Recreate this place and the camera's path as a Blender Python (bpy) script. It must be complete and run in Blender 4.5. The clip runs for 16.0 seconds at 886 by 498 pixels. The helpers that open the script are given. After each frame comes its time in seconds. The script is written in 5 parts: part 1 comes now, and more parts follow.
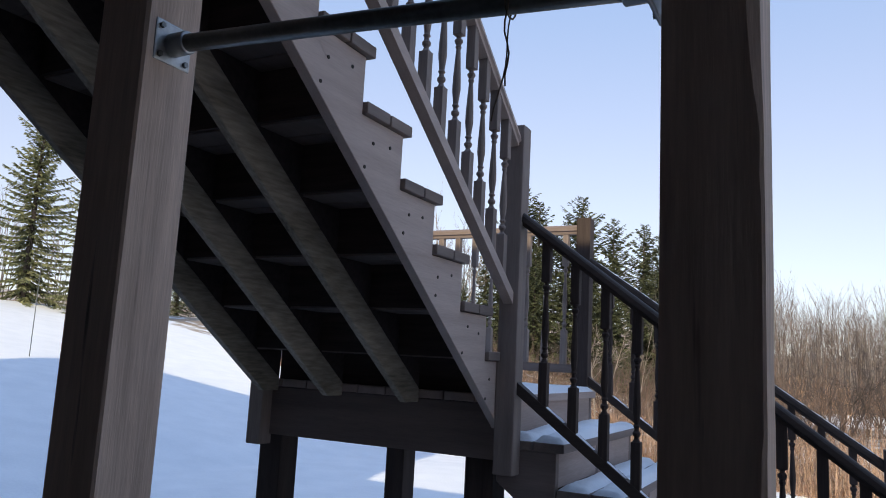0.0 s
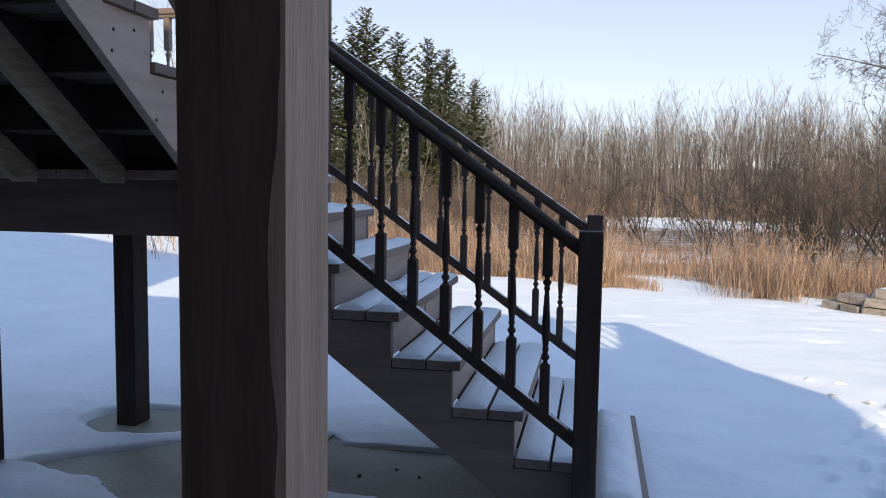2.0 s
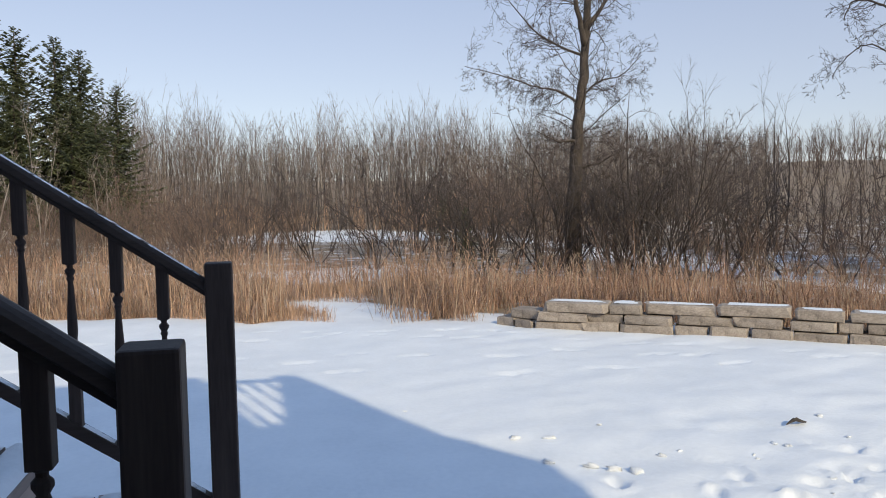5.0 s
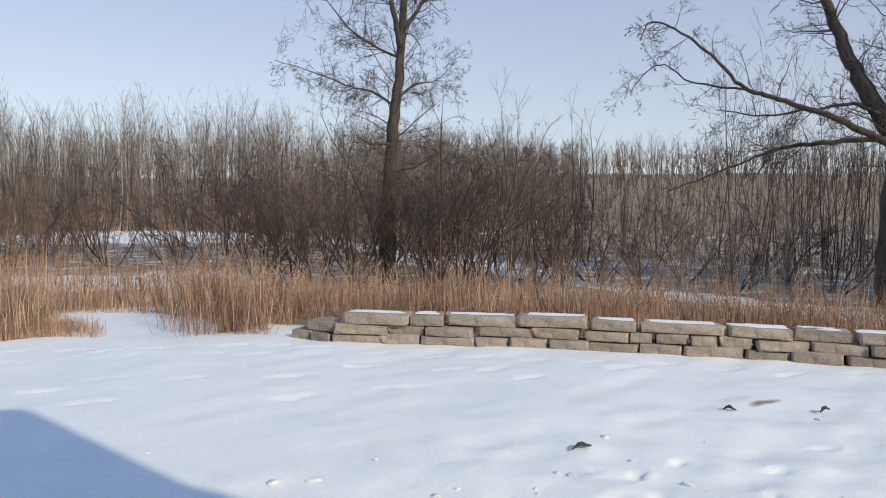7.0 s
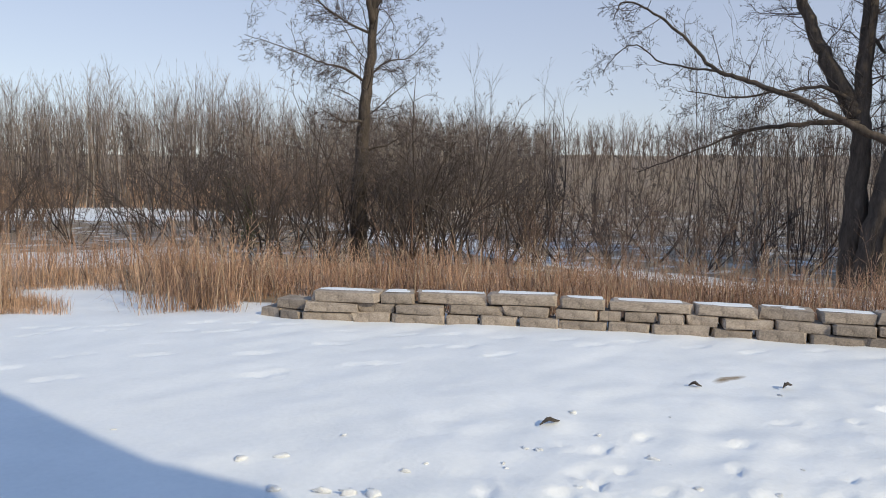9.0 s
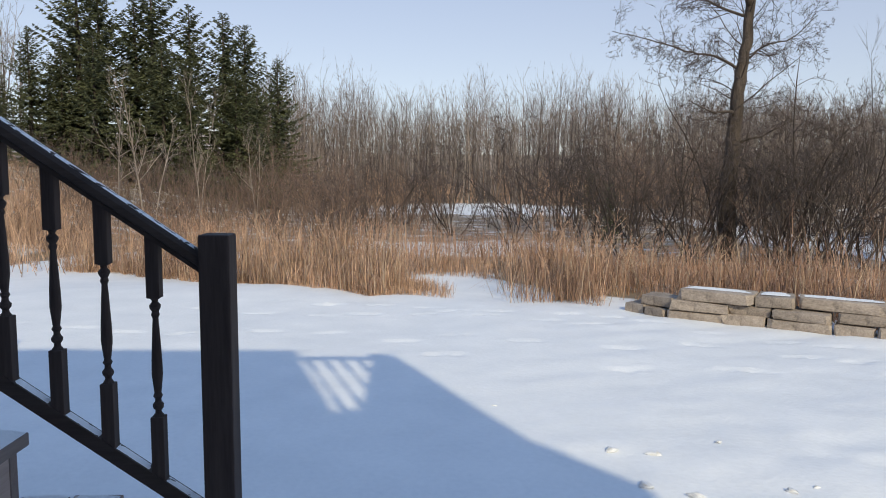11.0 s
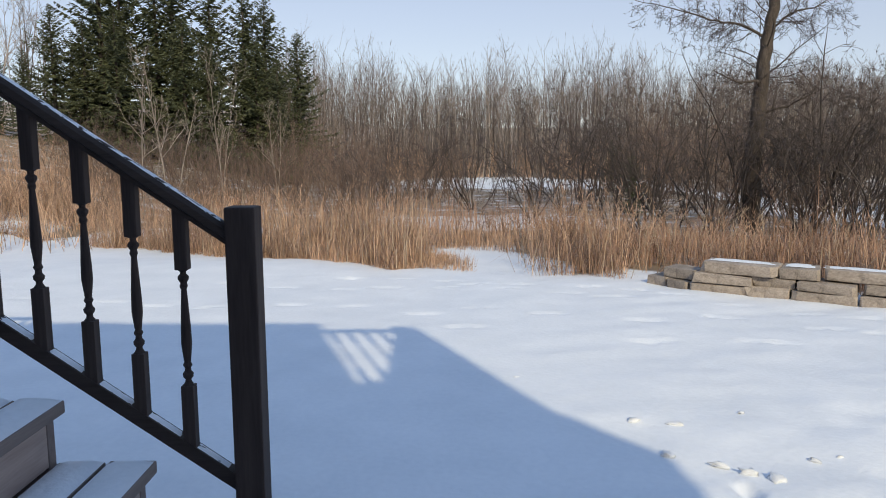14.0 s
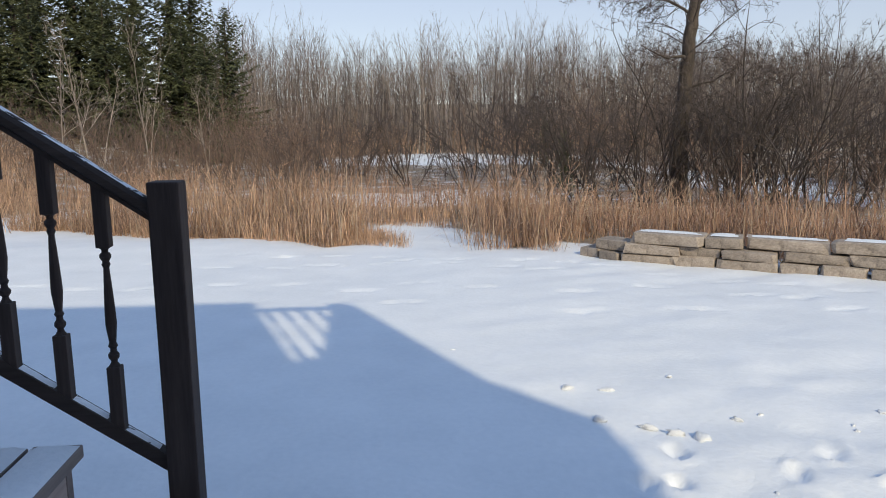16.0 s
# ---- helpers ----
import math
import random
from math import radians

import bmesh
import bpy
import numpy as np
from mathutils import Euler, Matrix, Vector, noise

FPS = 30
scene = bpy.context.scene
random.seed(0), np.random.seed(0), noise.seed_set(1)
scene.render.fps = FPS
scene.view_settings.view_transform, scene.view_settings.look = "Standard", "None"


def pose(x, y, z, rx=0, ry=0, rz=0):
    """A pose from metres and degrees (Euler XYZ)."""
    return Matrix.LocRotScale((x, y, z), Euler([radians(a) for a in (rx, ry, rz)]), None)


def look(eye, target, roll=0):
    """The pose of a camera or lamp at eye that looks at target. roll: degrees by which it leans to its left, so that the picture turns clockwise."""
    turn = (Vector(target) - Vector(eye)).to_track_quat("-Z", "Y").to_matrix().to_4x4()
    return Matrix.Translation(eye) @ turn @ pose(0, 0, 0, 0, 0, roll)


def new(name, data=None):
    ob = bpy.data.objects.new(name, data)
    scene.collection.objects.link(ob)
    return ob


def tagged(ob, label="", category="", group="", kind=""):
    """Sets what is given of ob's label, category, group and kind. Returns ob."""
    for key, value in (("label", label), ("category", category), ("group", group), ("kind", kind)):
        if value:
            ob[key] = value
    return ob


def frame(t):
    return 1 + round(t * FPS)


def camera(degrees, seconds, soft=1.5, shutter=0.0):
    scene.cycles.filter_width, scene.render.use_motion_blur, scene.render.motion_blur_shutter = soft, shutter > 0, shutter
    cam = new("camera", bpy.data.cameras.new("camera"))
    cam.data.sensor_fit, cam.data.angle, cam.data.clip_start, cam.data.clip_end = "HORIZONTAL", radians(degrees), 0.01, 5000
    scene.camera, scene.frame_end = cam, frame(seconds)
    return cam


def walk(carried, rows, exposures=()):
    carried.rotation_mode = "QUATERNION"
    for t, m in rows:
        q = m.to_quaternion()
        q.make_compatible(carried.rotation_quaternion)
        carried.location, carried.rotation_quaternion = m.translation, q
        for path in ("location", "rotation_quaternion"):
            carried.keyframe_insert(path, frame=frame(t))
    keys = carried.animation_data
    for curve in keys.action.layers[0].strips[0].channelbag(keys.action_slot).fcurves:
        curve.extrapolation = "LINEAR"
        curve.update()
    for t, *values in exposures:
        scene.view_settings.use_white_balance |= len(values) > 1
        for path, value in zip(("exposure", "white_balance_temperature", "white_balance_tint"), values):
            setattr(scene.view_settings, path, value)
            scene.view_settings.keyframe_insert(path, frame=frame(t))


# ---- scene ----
cam = camera(61.5, 16.0, soft=1.0)
PATH = [
    (0, (-0.203, -3.006, 1.572), (-1.127, -1.256, 1.865), 3.0),
    (0.5, (-0.23, -2.986, 1.557), (-1.083, -1.19, 1.778), 2.0),
    (1, (-0.25, -2.963, 1.468), (-0.951, -1.093, 1.575), 1.0),
    (1.5, (-0.145, -2.903, 1.406), (-0.665, -0.972, 1.375), 0.7),
    (2, (0.057, -2.788, 1.379), (-0.341, -0.835, 1.212), 0.9),
    (2.5, (0.048, -2.525, 1.352), (-0.15, -0.567, 0.993), -0.4),
    (3, (0.072, -2.143, 1.294), (0.274, -0.224, 0.769), -1.0),
    (3.5, (0.166, -1.781, 1.351), (0.582, 0.105, 0.83), -0.4),
    (4, (0.13, -1.537, 1.404), (0.598, 0.375, 1.053), -0.9),
    (6.3, (0.621, -0.719, 1.438), (1.093, 1.223, 1.365), 0.6),
    (6.5, (0.694, -0.683, 1.428), (1.256, 1.234, 1.346), 0.4),
    (7, (0.722, -0.688, 1.438), (1.62, 1.095, 1.314), 0.5),
    (7.5, (0.776, -0.717, 1.435), (2.028, 0.834, 1.275), 0.7),
    (8, (0.844, -0.692, 1.408), (2.367, 0.594, 1.235), 1.0),
    (8.5, (0.828, -0.685, 1.401), (2.312, 0.644, 1.218), 1.1),
    (9, (0.741, -0.681, 1.416), (1.703, 1.063, 1.239), 1.0),
    (9.5, (0.67, -0.654, 1.415), (1.094, 1.294, 1.248), 0.9),
    (10, (0.651, -0.642, 1.412), (0.839, 1.342, 1.237), 0.9),
    (12.5, (0.637, -0.662, 1.395), (0.664, 1.324, 1.16), -0.0),
    (13, (0.64, -0.665, 1.396), (0.658, 1.319, 1.149), -0.1),
    (13.5, (0.638, -0.67, 1.395), (0.65, 1.314, 1.139), -0.2),
    (14, (0.636, -0.665, 1.394), (0.645, 1.318, 1.129), -0.3),
    (14.5, (0.646, -0.663, 1.386), (0.656, 1.318, 1.113), -0.2),
    (15, (0.647, -0.657, 1.381), (0.67, 1.323, 1.099), -0.3),
    (15.5, (0.646, -0.657, 1.382), (0.719, 1.319, 1.083), -0.4),
    (16, (0.652, -0.666, 1.378), (0.828, 1.299, 1.051), -0.7),
]
walk(cam, [(t, look(e, a, r)) for t, e, a, r in PATH],
     exposures=[(0.0, 0.48, 6700, 13), (1.5, 0.45, 6690, 12.5), (2.5, 0.42, 6690, 11.5), (3.0, 0.35, 6620, 10), (4.0, 0.10, 6600, 10), (16.0, 0.04, 6590, 10)])

# ---- daylight ----
SUN_EL, SUN_AZ = radians(29.5), radians(163.3)
world = bpy.data.worlds.new("sky")
scene.world = world
world.use_nodes = True
wn = world.node_tree.nodes
sky = wn.new("ShaderNodeTexSky")
sky.sky_type, sky.sun_disc = "NISHITA", False
sky.sun_elevation, sky.sun_rotation = SUN_EL, SUN_AZ
sky.air_density, sky.dust_density, sky.ozone_density = 1.0, 0.3, 2.0
wn["Background"].inputs["Strength"].default_value = 0.13
haze = wn.new("ShaderNodeHueSaturation")
haze.inputs["Saturation"].default_value, haze.inputs["Value"].default_value = 0.80, 1.15
world.node_tree.links.new(sky.outputs["Color"], haze.inputs["Color"])
direction, split, climb = wn.new("ShaderNodeTexCoord"), wn.new("ShaderNodeSeparateXYZ"), wn.new("ShaderNodeMapRange")
climb.interpolation_type = "SMOOTHSTEP"
climb.inputs["From Min"].default_value, climb.inputs["From Max"].default_value = 0.12, 0.60
tone = wn.new("ShaderNodeMix")
tone.data_type = "RGBA"
tone.inputs[6].default_value, tone.inputs[7].default_value = (3.6, 3.8, 4.85, 1), (1.9, 3.2, 5.6, 1)
veil = wn.new("ShaderNodeMix")
veil.data_type = "RGBA"
veil.inputs[0].default_value = 0.58
wl = world.node_tree.links
wl.new(direction.outputs["Generated"], split.inputs[0])
wl.new(split.outputs["Z"], climb.inputs["Value"])
wl.new(climb.outputs["Result"], tone.inputs[0])
wl.new(haze.outputs["Color"], veil.inputs[6])
wl.new(tone.outputs[2], veil.inputs[7])
wl.new(veil.outputs[2], wn["Background"].inputs["Color"])
sun = new("sun", bpy.data.lights.new("sun", "SUN"))
sun.data.energy, sun.data.angle, sun.data.color = 3.1, radians(0.5), (1.0, 0.885, 0.63)
to_sun = Vector((math.sin(SUN_AZ) * math.cos(SUN_EL), math.cos(SUN_AZ) * math.cos(SUN_EL), math.sin(SUN_EL)))
sun.matrix_world = look(to_sun * 30, (0, 0, 0))


# ---- materials ----
def mat(name, dark, light, rough=0.7, scale=8.0, stretch=(1, 1, 1), bump=0.2, fine=60.0, island=0.0, metal=0.0, turn=(0, 0, 0), spread=0.35, obj_random=0.0, spec=0.4, bump_dist=0.01, cracks=None):
    m = bpy.data.materials.new(name)
    m.use_nodes = True
    n, l = m.node_tree.nodes, m.node_tree.links
    b = n["Principled BSDF"]
    tc, mp = n.new("ShaderNodeTexCoord"), n.new("ShaderNodeMapping")
    mp.inputs["Scale"].default_value = stretch
    mp.inputs["Rotation"].default_value = [radians(a) for a in turn]
    l.new(tc.outputs["Object"], mp.inputs["Vector"])
    big, small = n.new("ShaderNodeTexNoise"), n.new("ShaderNodeTexNoise")
    big.inputs["Scale"].default_value, small.inputs["Scale"].default_value = scale, fine
    big.inputs["Detail"].default_value = small.inputs["Detail"].default_value = 5
    for t in (big, small):
        l.new(mp.outputs["Vector"], t.inputs["Vector"])
    mix = n.new("ShaderNodeMath")
    mix.operation = "MULTIPLY_ADD"
    mix.inputs[1].default_value = spread
    l.new(small.outputs["Fac"], mix.inputs[0])
    half = n.new("ShaderNodeMath")
    half.operation = "MULTIPLY"
    half.inputs[1].default_value = 1.0 - spread
    l.new(big.outputs["Fac"], half.inputs[0])
    l.new(half.outputs[0], mix.inputs[2])
    ramp = n.new("ShaderNodeValToRGB")
    ramp.color_ramp.elements[0].position, ramp.color_ramp.elements[1].position = 0.3, 0.7
    ramp.color_ramp.elements[0].color, ramp.color_ramp.elements[1].color = (*dark, 1), (*light, 1)
    l.new(mix.outputs[0], ramp.inputs["Fac"])
    colour = ramp.outputs["Color"]
    for amount, node, out in ((island, "ShaderNodeNewGeometry", "Random Per Island"), (obj_random, "ShaderNodeObjectInfo", "Random")):
        if amount:
            src, rng, hsv = n.new(node), n.new("ShaderNodeMapRange"), n.new("ShaderNodeHueSaturation")
            rng.inputs["To Min"].default_value, rng.inputs["To Max"].default_value = 1 - amount, 1 + amount
            l.new(src.outputs[out], rng.inputs["Value"])
            l.new(rng.outputs["Result"], hsv.inputs["Value"])
            l.new(colour, hsv.inputs["Color"])
            colour = hsv.outputs["Color"]
    if cracks:
        cm, cn, cr, cx = n.new("ShaderNodeMapping"), n.new("ShaderNodeTexNoise"), n.new("ShaderNodeMapRange"), n.new("ShaderNodeMix")
        cm.inputs["Scale"].default_value, cm.inputs["Rotation"].default_value = cracks, [radians(a) for a in turn]
        l.new(tc.outputs["Object"], cm.inputs["Vector"])
        l.new(cm.outputs["Vector"], cn.inputs["Vector"])
        cn.inputs["Scale"].default_value, cn.inputs["Detail"].default_value = 1.0, 4
        cr.inputs["From Min"].default_value, cr.inputs["From Max"].default_value = 0.655, 0.74
        l.new(cn.outputs["Fac"], cr.inputs["Value"])
        cx.data_type = "RGBA"
        cx.inputs[7].default_value = [c * 0.3 for c in dark] + [1]
        l.new(cr.outputs["Result"], cx.inputs[0])
        l.new(colour, cx.inputs[6])
        colour = cx.outputs[2]
    l.new(colour, b.inputs["Base Color"])
    b.inputs["Roughness"].default_value, b.inputs["Metallic"].default_value = rough, metal
    b.inputs["Specular IOR Level"].default_value = spec
    if bump:
        bp = n.new("ShaderNodeBump")
        bp.inputs["Strength"].default_value, bp.inputs["Distance"].default_value = bump, bump_dist
        l.new(mix.outputs[0], bp.inputs["Height"])
        l.new(bp.outputs["Normal"], b.inputs["Normal"])
    return m


# One brown stain: its tone carries how lit or shaded each piece stands.
WOOD_Z = mat("brown_stained_wood_upright_shade_tone", (0.041, 0.031, 0.028), (0.082, 0.062, 0.055), rough=0.6, scale=2.2, stretch=(10, 10, 0.8), fine=18, bump=0.3, obj_random=0.08, bump_dist=0.003, spec=0.1)
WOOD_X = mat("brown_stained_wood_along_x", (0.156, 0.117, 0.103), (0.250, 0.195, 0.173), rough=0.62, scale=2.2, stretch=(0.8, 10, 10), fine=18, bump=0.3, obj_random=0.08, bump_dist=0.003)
WOOD_Y = mat("brown_stained_wood_along_y_lit_tone", (0.35, 0.268, 0.228), (0.5, 0.395, 0.345), rough=0.62, scale=2.2, stretch=(10, 0.8, 10), fine=18, bump=0.3, obj_random=0.08, bump_dist=0.003)
POST = mat("weathered_post_wood", (0.454, 0.329, 0.254), (0.778, 0.599, 0.481), rough=0.7, scale=2.5, stretch=(12, 12, 0.8), fine=18, bump=0.5, bump_dist=0.005, cracks=(38, 38, 1.6))
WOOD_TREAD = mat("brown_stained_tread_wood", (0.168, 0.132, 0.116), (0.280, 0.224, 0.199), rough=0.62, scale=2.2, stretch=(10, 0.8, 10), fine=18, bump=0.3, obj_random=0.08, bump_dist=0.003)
# Upper and landing balusters and newels: brighter light put into the stain's tone.
WOOD_UP = mat("lit_tone_brown_wood_upright", (0.19, 0.148, 0.128), (0.30, 0.240, 0.212), rough=0.65, scale=2.2, stretch=(10, 10, 0.8), fine=18, bump=0.3, obj_random=0.08, bump_dist=0.003)
# Shade under the upper flight, put into the wood's colour.
WOOD_DARK = mat("shade_dark_underside_wood", (0.040, 0.028, 0.026), (0.095, 0.070, 0.064), rough=0.8, scale=3, stretch=(1, 14, 14), fine=22, bump=0.3, bump_dist=0.004)
# Same stain, paled to carry the sidelight on the upper flight.
WOOD_SY = mat("brown_stained_stringer_wood_lit_tone", (0.46, 0.36, 0.312), (0.64, 0.522, 0.46), rough=0.65, scale=2, stretch=(10, 0.8, 10), turn=(36, 0, 0), fine=22, bump=0.4, obj_random=0.10, bump_dist=0.004)
# Mossy wood, paled for light bounced onto the stringers' lower edges.
WOOD_LIT_STRIP = mat("mossy_lit_strip_stringer_wood", (0.156, 0.138, 0.102), (0.552, 0.474, 0.378), rough=0.8, scale=1.6, stretch=(6, 0.9, 6), turn=(36, 0, 0), fine=14, bump=0.6, obj_random=0.10, bump_dist=0.005, spread=0.5)
# Same stain, darkened to carry the shade on the lower rails.
WOOD_SX = mat("brown_stained_rail_wood_shade_tone", (0.042, 0.032, 0.028), (0.080, 0.062, 0.055), rough=0.5, scale=2, stretch=(0.8, 10, 10), turn=(0, -36, 0), fine=22, bump=0.3, obj_random=0.06, bump_dist=0.004, spec=0.12)
SNOW = mat("snow", (0.78, 0.80, 0.83), (0.90, 0.91, 0.93), rough=0.55, scale=2.5, fine=45, bump=0.5, bump_dist=0.02, spec=0.3)
STONE = mat("tan_wall_stone", (0.135, 0.110, 0.092), (0.48, 0.402, 0.335), rough=0.9, scale=9, stretch=(0.5, 0.27, 0.115), fine=55, bump=0.9, obj_random=0.18, bump_dist=0.02, spread=0.45)
SLAB = mat("damp_concrete", (0.230, 0.209, 0.155), (0.437, 0.400, 0.308), rough=0.55, scale=2.2, fine=40, bump=0.2)
STEEL = mat("galvanised_steel", (0.30, 0.31, 0.31), (0.50, 0.51, 0.50), rough=0.42, scale=12, fine=90, metal=0.9, bump=0.1)
PIPE = mat("dull_pipe", (0.12, 0.125, 0.12), (0.24, 0.25, 0.24), rough=0.45, scale=10, fine=80, metal=0.7, bump=0.1)
BARK = mat("grey_brown_bark", (0.036, 0.028, 0.023), (0.127, 0.101, 0.083), rough=0.9, scale=5, stretch=(2.5, 2.5, 0.6), fine=26, bump=0.9, bump_dist=0.03)
TWIG = mat("bare_twigs", (0.044, 0.034, 0.030), (0.113, 0.090, 0.081), rough=0.85, scale=3, fine=20, bump=0, island=0.35)
BRUSH = mat("bare_brush", (0.105, 0.069, 0.053), (0.235, 0.162, 0.126), rough=0.9, scale=0.5, fine=6, bump=0, island=0.45)
PALE = mat("pale_twigs", (0.227, 0.186, 0.155), (0.395, 0.336, 0.290), rough=0.85, scale=2, fine=20, bump=0, island=0.3)
DIMWOOD = mat("dim_far_brush", (0.076, 0.055, 0.046), (0.163, 0.122, 0.105), rough=0.9, scale=0.3, fine=4, bump=0, island=0.35)
STRAW = mat("bleached_straw", (0.302, 0.218, 0.151), (0.554, 0.437, 0.328), rough=0.8, scale=0.7, fine=7, bump=0, island=0.4)
FARWOOD = mat("far_bare_woods", (0.105, 0.086, 0.078), (0.234, 0.195, 0.179), rough=0.9, scale=0.3, fine=4, bump=0, island=0.55)
GRASS = mat("dry_tall_grass", (0.239, 0.144, 0.093), (0.657, 0.440, 0.302), rough=0.8, scale=0.7, fine=7, bump=0, island=0.65)
WEED = mat("dry_russet_weeds", (0.190, 0.107, 0.072), (0.518, 0.316, 0.212), rough=0.85, scale=0.7, fine=7, bump=0, island=0.4)
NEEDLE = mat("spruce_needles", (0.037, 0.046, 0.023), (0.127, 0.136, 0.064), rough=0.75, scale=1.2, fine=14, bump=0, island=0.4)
# Same needles, with the sunlight on the bank trees put into the colour.
NEEDLE_LIT = mat("sun_toned_spruce_needles", (0.098, 0.111, 0.052), (0.260, 0.260, 0.130), rough=0.75, scale=1.2, fine=14, bump=0, island=0.4)
# Dark colour for unseen ground under the deck, added to cut bounced light.
UNSEEN_DARK = mat("unseen_dark_ground", (0.035, 0.030, 0.026), (0.085, 0.072, 0.060), rough=0.95, scale=3, fine=50, bump=0.5)
SIDING = mat("house_siding", (0.186, 0.192, 0.205), (0.236, 0.242, 0.254), rough=0.7, scale=3, fine=40)
ROOFING = mat("roof_shingle", (0.08, 0.075, 0.07), (0.14, 0.13, 0.12), rough=0.9, scale=9, fine=60)
DEADLEAF = mat("dead_leaf", (0.028, 0.024, 0.022), (0.085, 0.068, 0.056), rough=0.8, scale=20, fine=90)
CORD = mat("twine", (0.10, 0.08, 0.06), (0.22, 0.17, 0.13), rough=0.9, scale=60, fine=200)
HEARTWOOD = mat("split_pale_wood", (0.42, 0.38, 0.33), (0.66, 0.62, 0.56), rough=0.8, scale=8, fine=50)


def ground_material():
    m = mat("snow_and_litter", (0.78, 0.80, 0.83), (0.90, 0.91, 0.93), rough=0.55, scale=2.0, fine=30, bump=0.35, bump_dist=0.03, spec=0.3)
    n, l = m.node_tree.nodes, m.node_tree.links
    b = n["Principled BSDF"]
    old = b.inputs["Base Color"].links[0].from_socket
    att, noi, ramp = n.new("ShaderNodeAttribute"), n.new("ShaderNodeTexNoise"), n.new("ShaderNodeValToRGB")
    att.attribute_name = "litter"
    noi.inputs["Scale"].default_value, noi.inputs["Detail"].default_value = 1.6, 7
    tc = n.new("ShaderNodeTexCoord")
    l.new(tc.outputs["Object"], noi.inputs["Vector"])
    ramp.color_ramp.elements[0].color, ramp.color_ramp.elements[1].color = (0.16, 0.11, 0.07, 1), (0.40, 0.30, 0.19, 1)
    l.new(noi.outputs["Fac"], ramp.inputs["Fac"])
    add, step = n.new("ShaderNodeMath"), n.new("ShaderNodeMapRange")
    add.operation = "ADD"
    l.new(att.outputs["Fac"], add.inputs[0])
    l.new(noi.outputs["Fac"], add.inputs[1])
    step.inputs["From Min"].default_value, step.inputs["From Max"].default_value = 0.92, 1.10
    l.new(add.outputs[0], step.inputs["Value"])
    mix = n.new("ShaderNodeMix")
    mix.data_type = "RGBA"
    l.new(step.outputs["Result"], mix.inputs[0])
    l.new(old, mix.inputs[6])
    l.new(ramp.outputs["Color"], mix.inputs[7])
    l.new(mix.outputs[2], b.inputs["Base Color"])
    return m


GROUND = ground_material()


# ---- mesh helpers ----
def finish(bm, name, material, smooth=False):
    me = bpy.data.meshes.new(name)
    bmesh.ops.recalc_face_normals(bm, faces=bm.faces)
    bm.to_mesh(me)
    bm.free()
    me.materials.append(material)
    if smooth:
        me.shade_smooth()
    return me


def part(name, bm, material, parent, label="", smooth=False):
    me = finish(bm, name, material, smooth) if isinstance(bm, bmesh.types.BMesh) else bm
    ob = new(name, me)
    ob.parent = parent
    return tagged(ob, label)


def thing(name, at, label, category, group="", kind=""):
    ob = new(name)
    ob.location = at
    return tagged(ob, label, category, group, kind)


def at_world(ob, parent):
    """Geometry given in world coordinates under a parent that stands elsewhere."""
    ob.matrix_parent_inverse = Matrix.Translation(parent.location).inverted()
    return ob


def add_box(bm, x0, x1, y0, y1, z0, z1, bevel=0.004):
    r = bmesh.ops.create_cube(bm, size=1, matrix=Matrix.LocRotScale(((x0 + x1) / 2, (y0 + y1) / 2, (z0 + z1) / 2), None, (x1 - x0, y1 - y0, z1 - z0)))
    if bevel:
        es = {e for v in r["verts"] for e in v.link_edges}
        bmesh.ops.bevel(bm, geom=list(es), offset=bevel, segments=2, affect="EDGES", profile=0.6)
    return bm


def box(x0, x1, y0, y1, z0, z1, bevel=0.004):
    return add_box(bmesh.new(), x0, x1, y0, y1, z0, z1, bevel)


def slab_of(outline, axis, a, b, bevel=0.003):
    """A flat outline of (u, v) pairs, extruded along an axis from a to b: (y, z) for x and (x, z) for y."""
    bm = bmesh.new()
    place = (lambda u, v: (a, u, v)) if axis == "x" else (lambda u, v: (u, a, v))
    f = bm.faces.new([bm.verts.new(place(u, v)) for u, v in outline])
    ext = bmesh.ops.extrude_face_region(bm, geom=[f])
    shift = (b - a, 0, 0) if axis == "x" else (0, b - a, 0)
    bmesh.ops.translate(bm, vec=shift, verts=[g for g in ext["geom"] if isinstance(g, bmesh.types.BMVert)])
    if bevel:
        bmesh.ops.bevel(bm, geom=bm.edges[:], offset=bevel, segments=1, affect="EDGES")
    return bm


def lathe(profile, sides=10):
    """Rings of (radius, z)."""
    bm = bmesh.new()
    rings = [[bm.verts.new((r * math.cos(k * 2 * math.pi / sides), r * math.sin(k * 2 * math.pi / sides), z)) for k in range(sides)] for r, z in profile]
    for a, b in zip(rings, rings[1:]):
        for k in range(sides):
            bm.faces.new((a[k], a[(k + 1) % sides], b[(k + 1) % sides], b[k]))
    bm.faces.new(rings[0][::-1])
    bm.faces.new(rings[-1])
    return bm


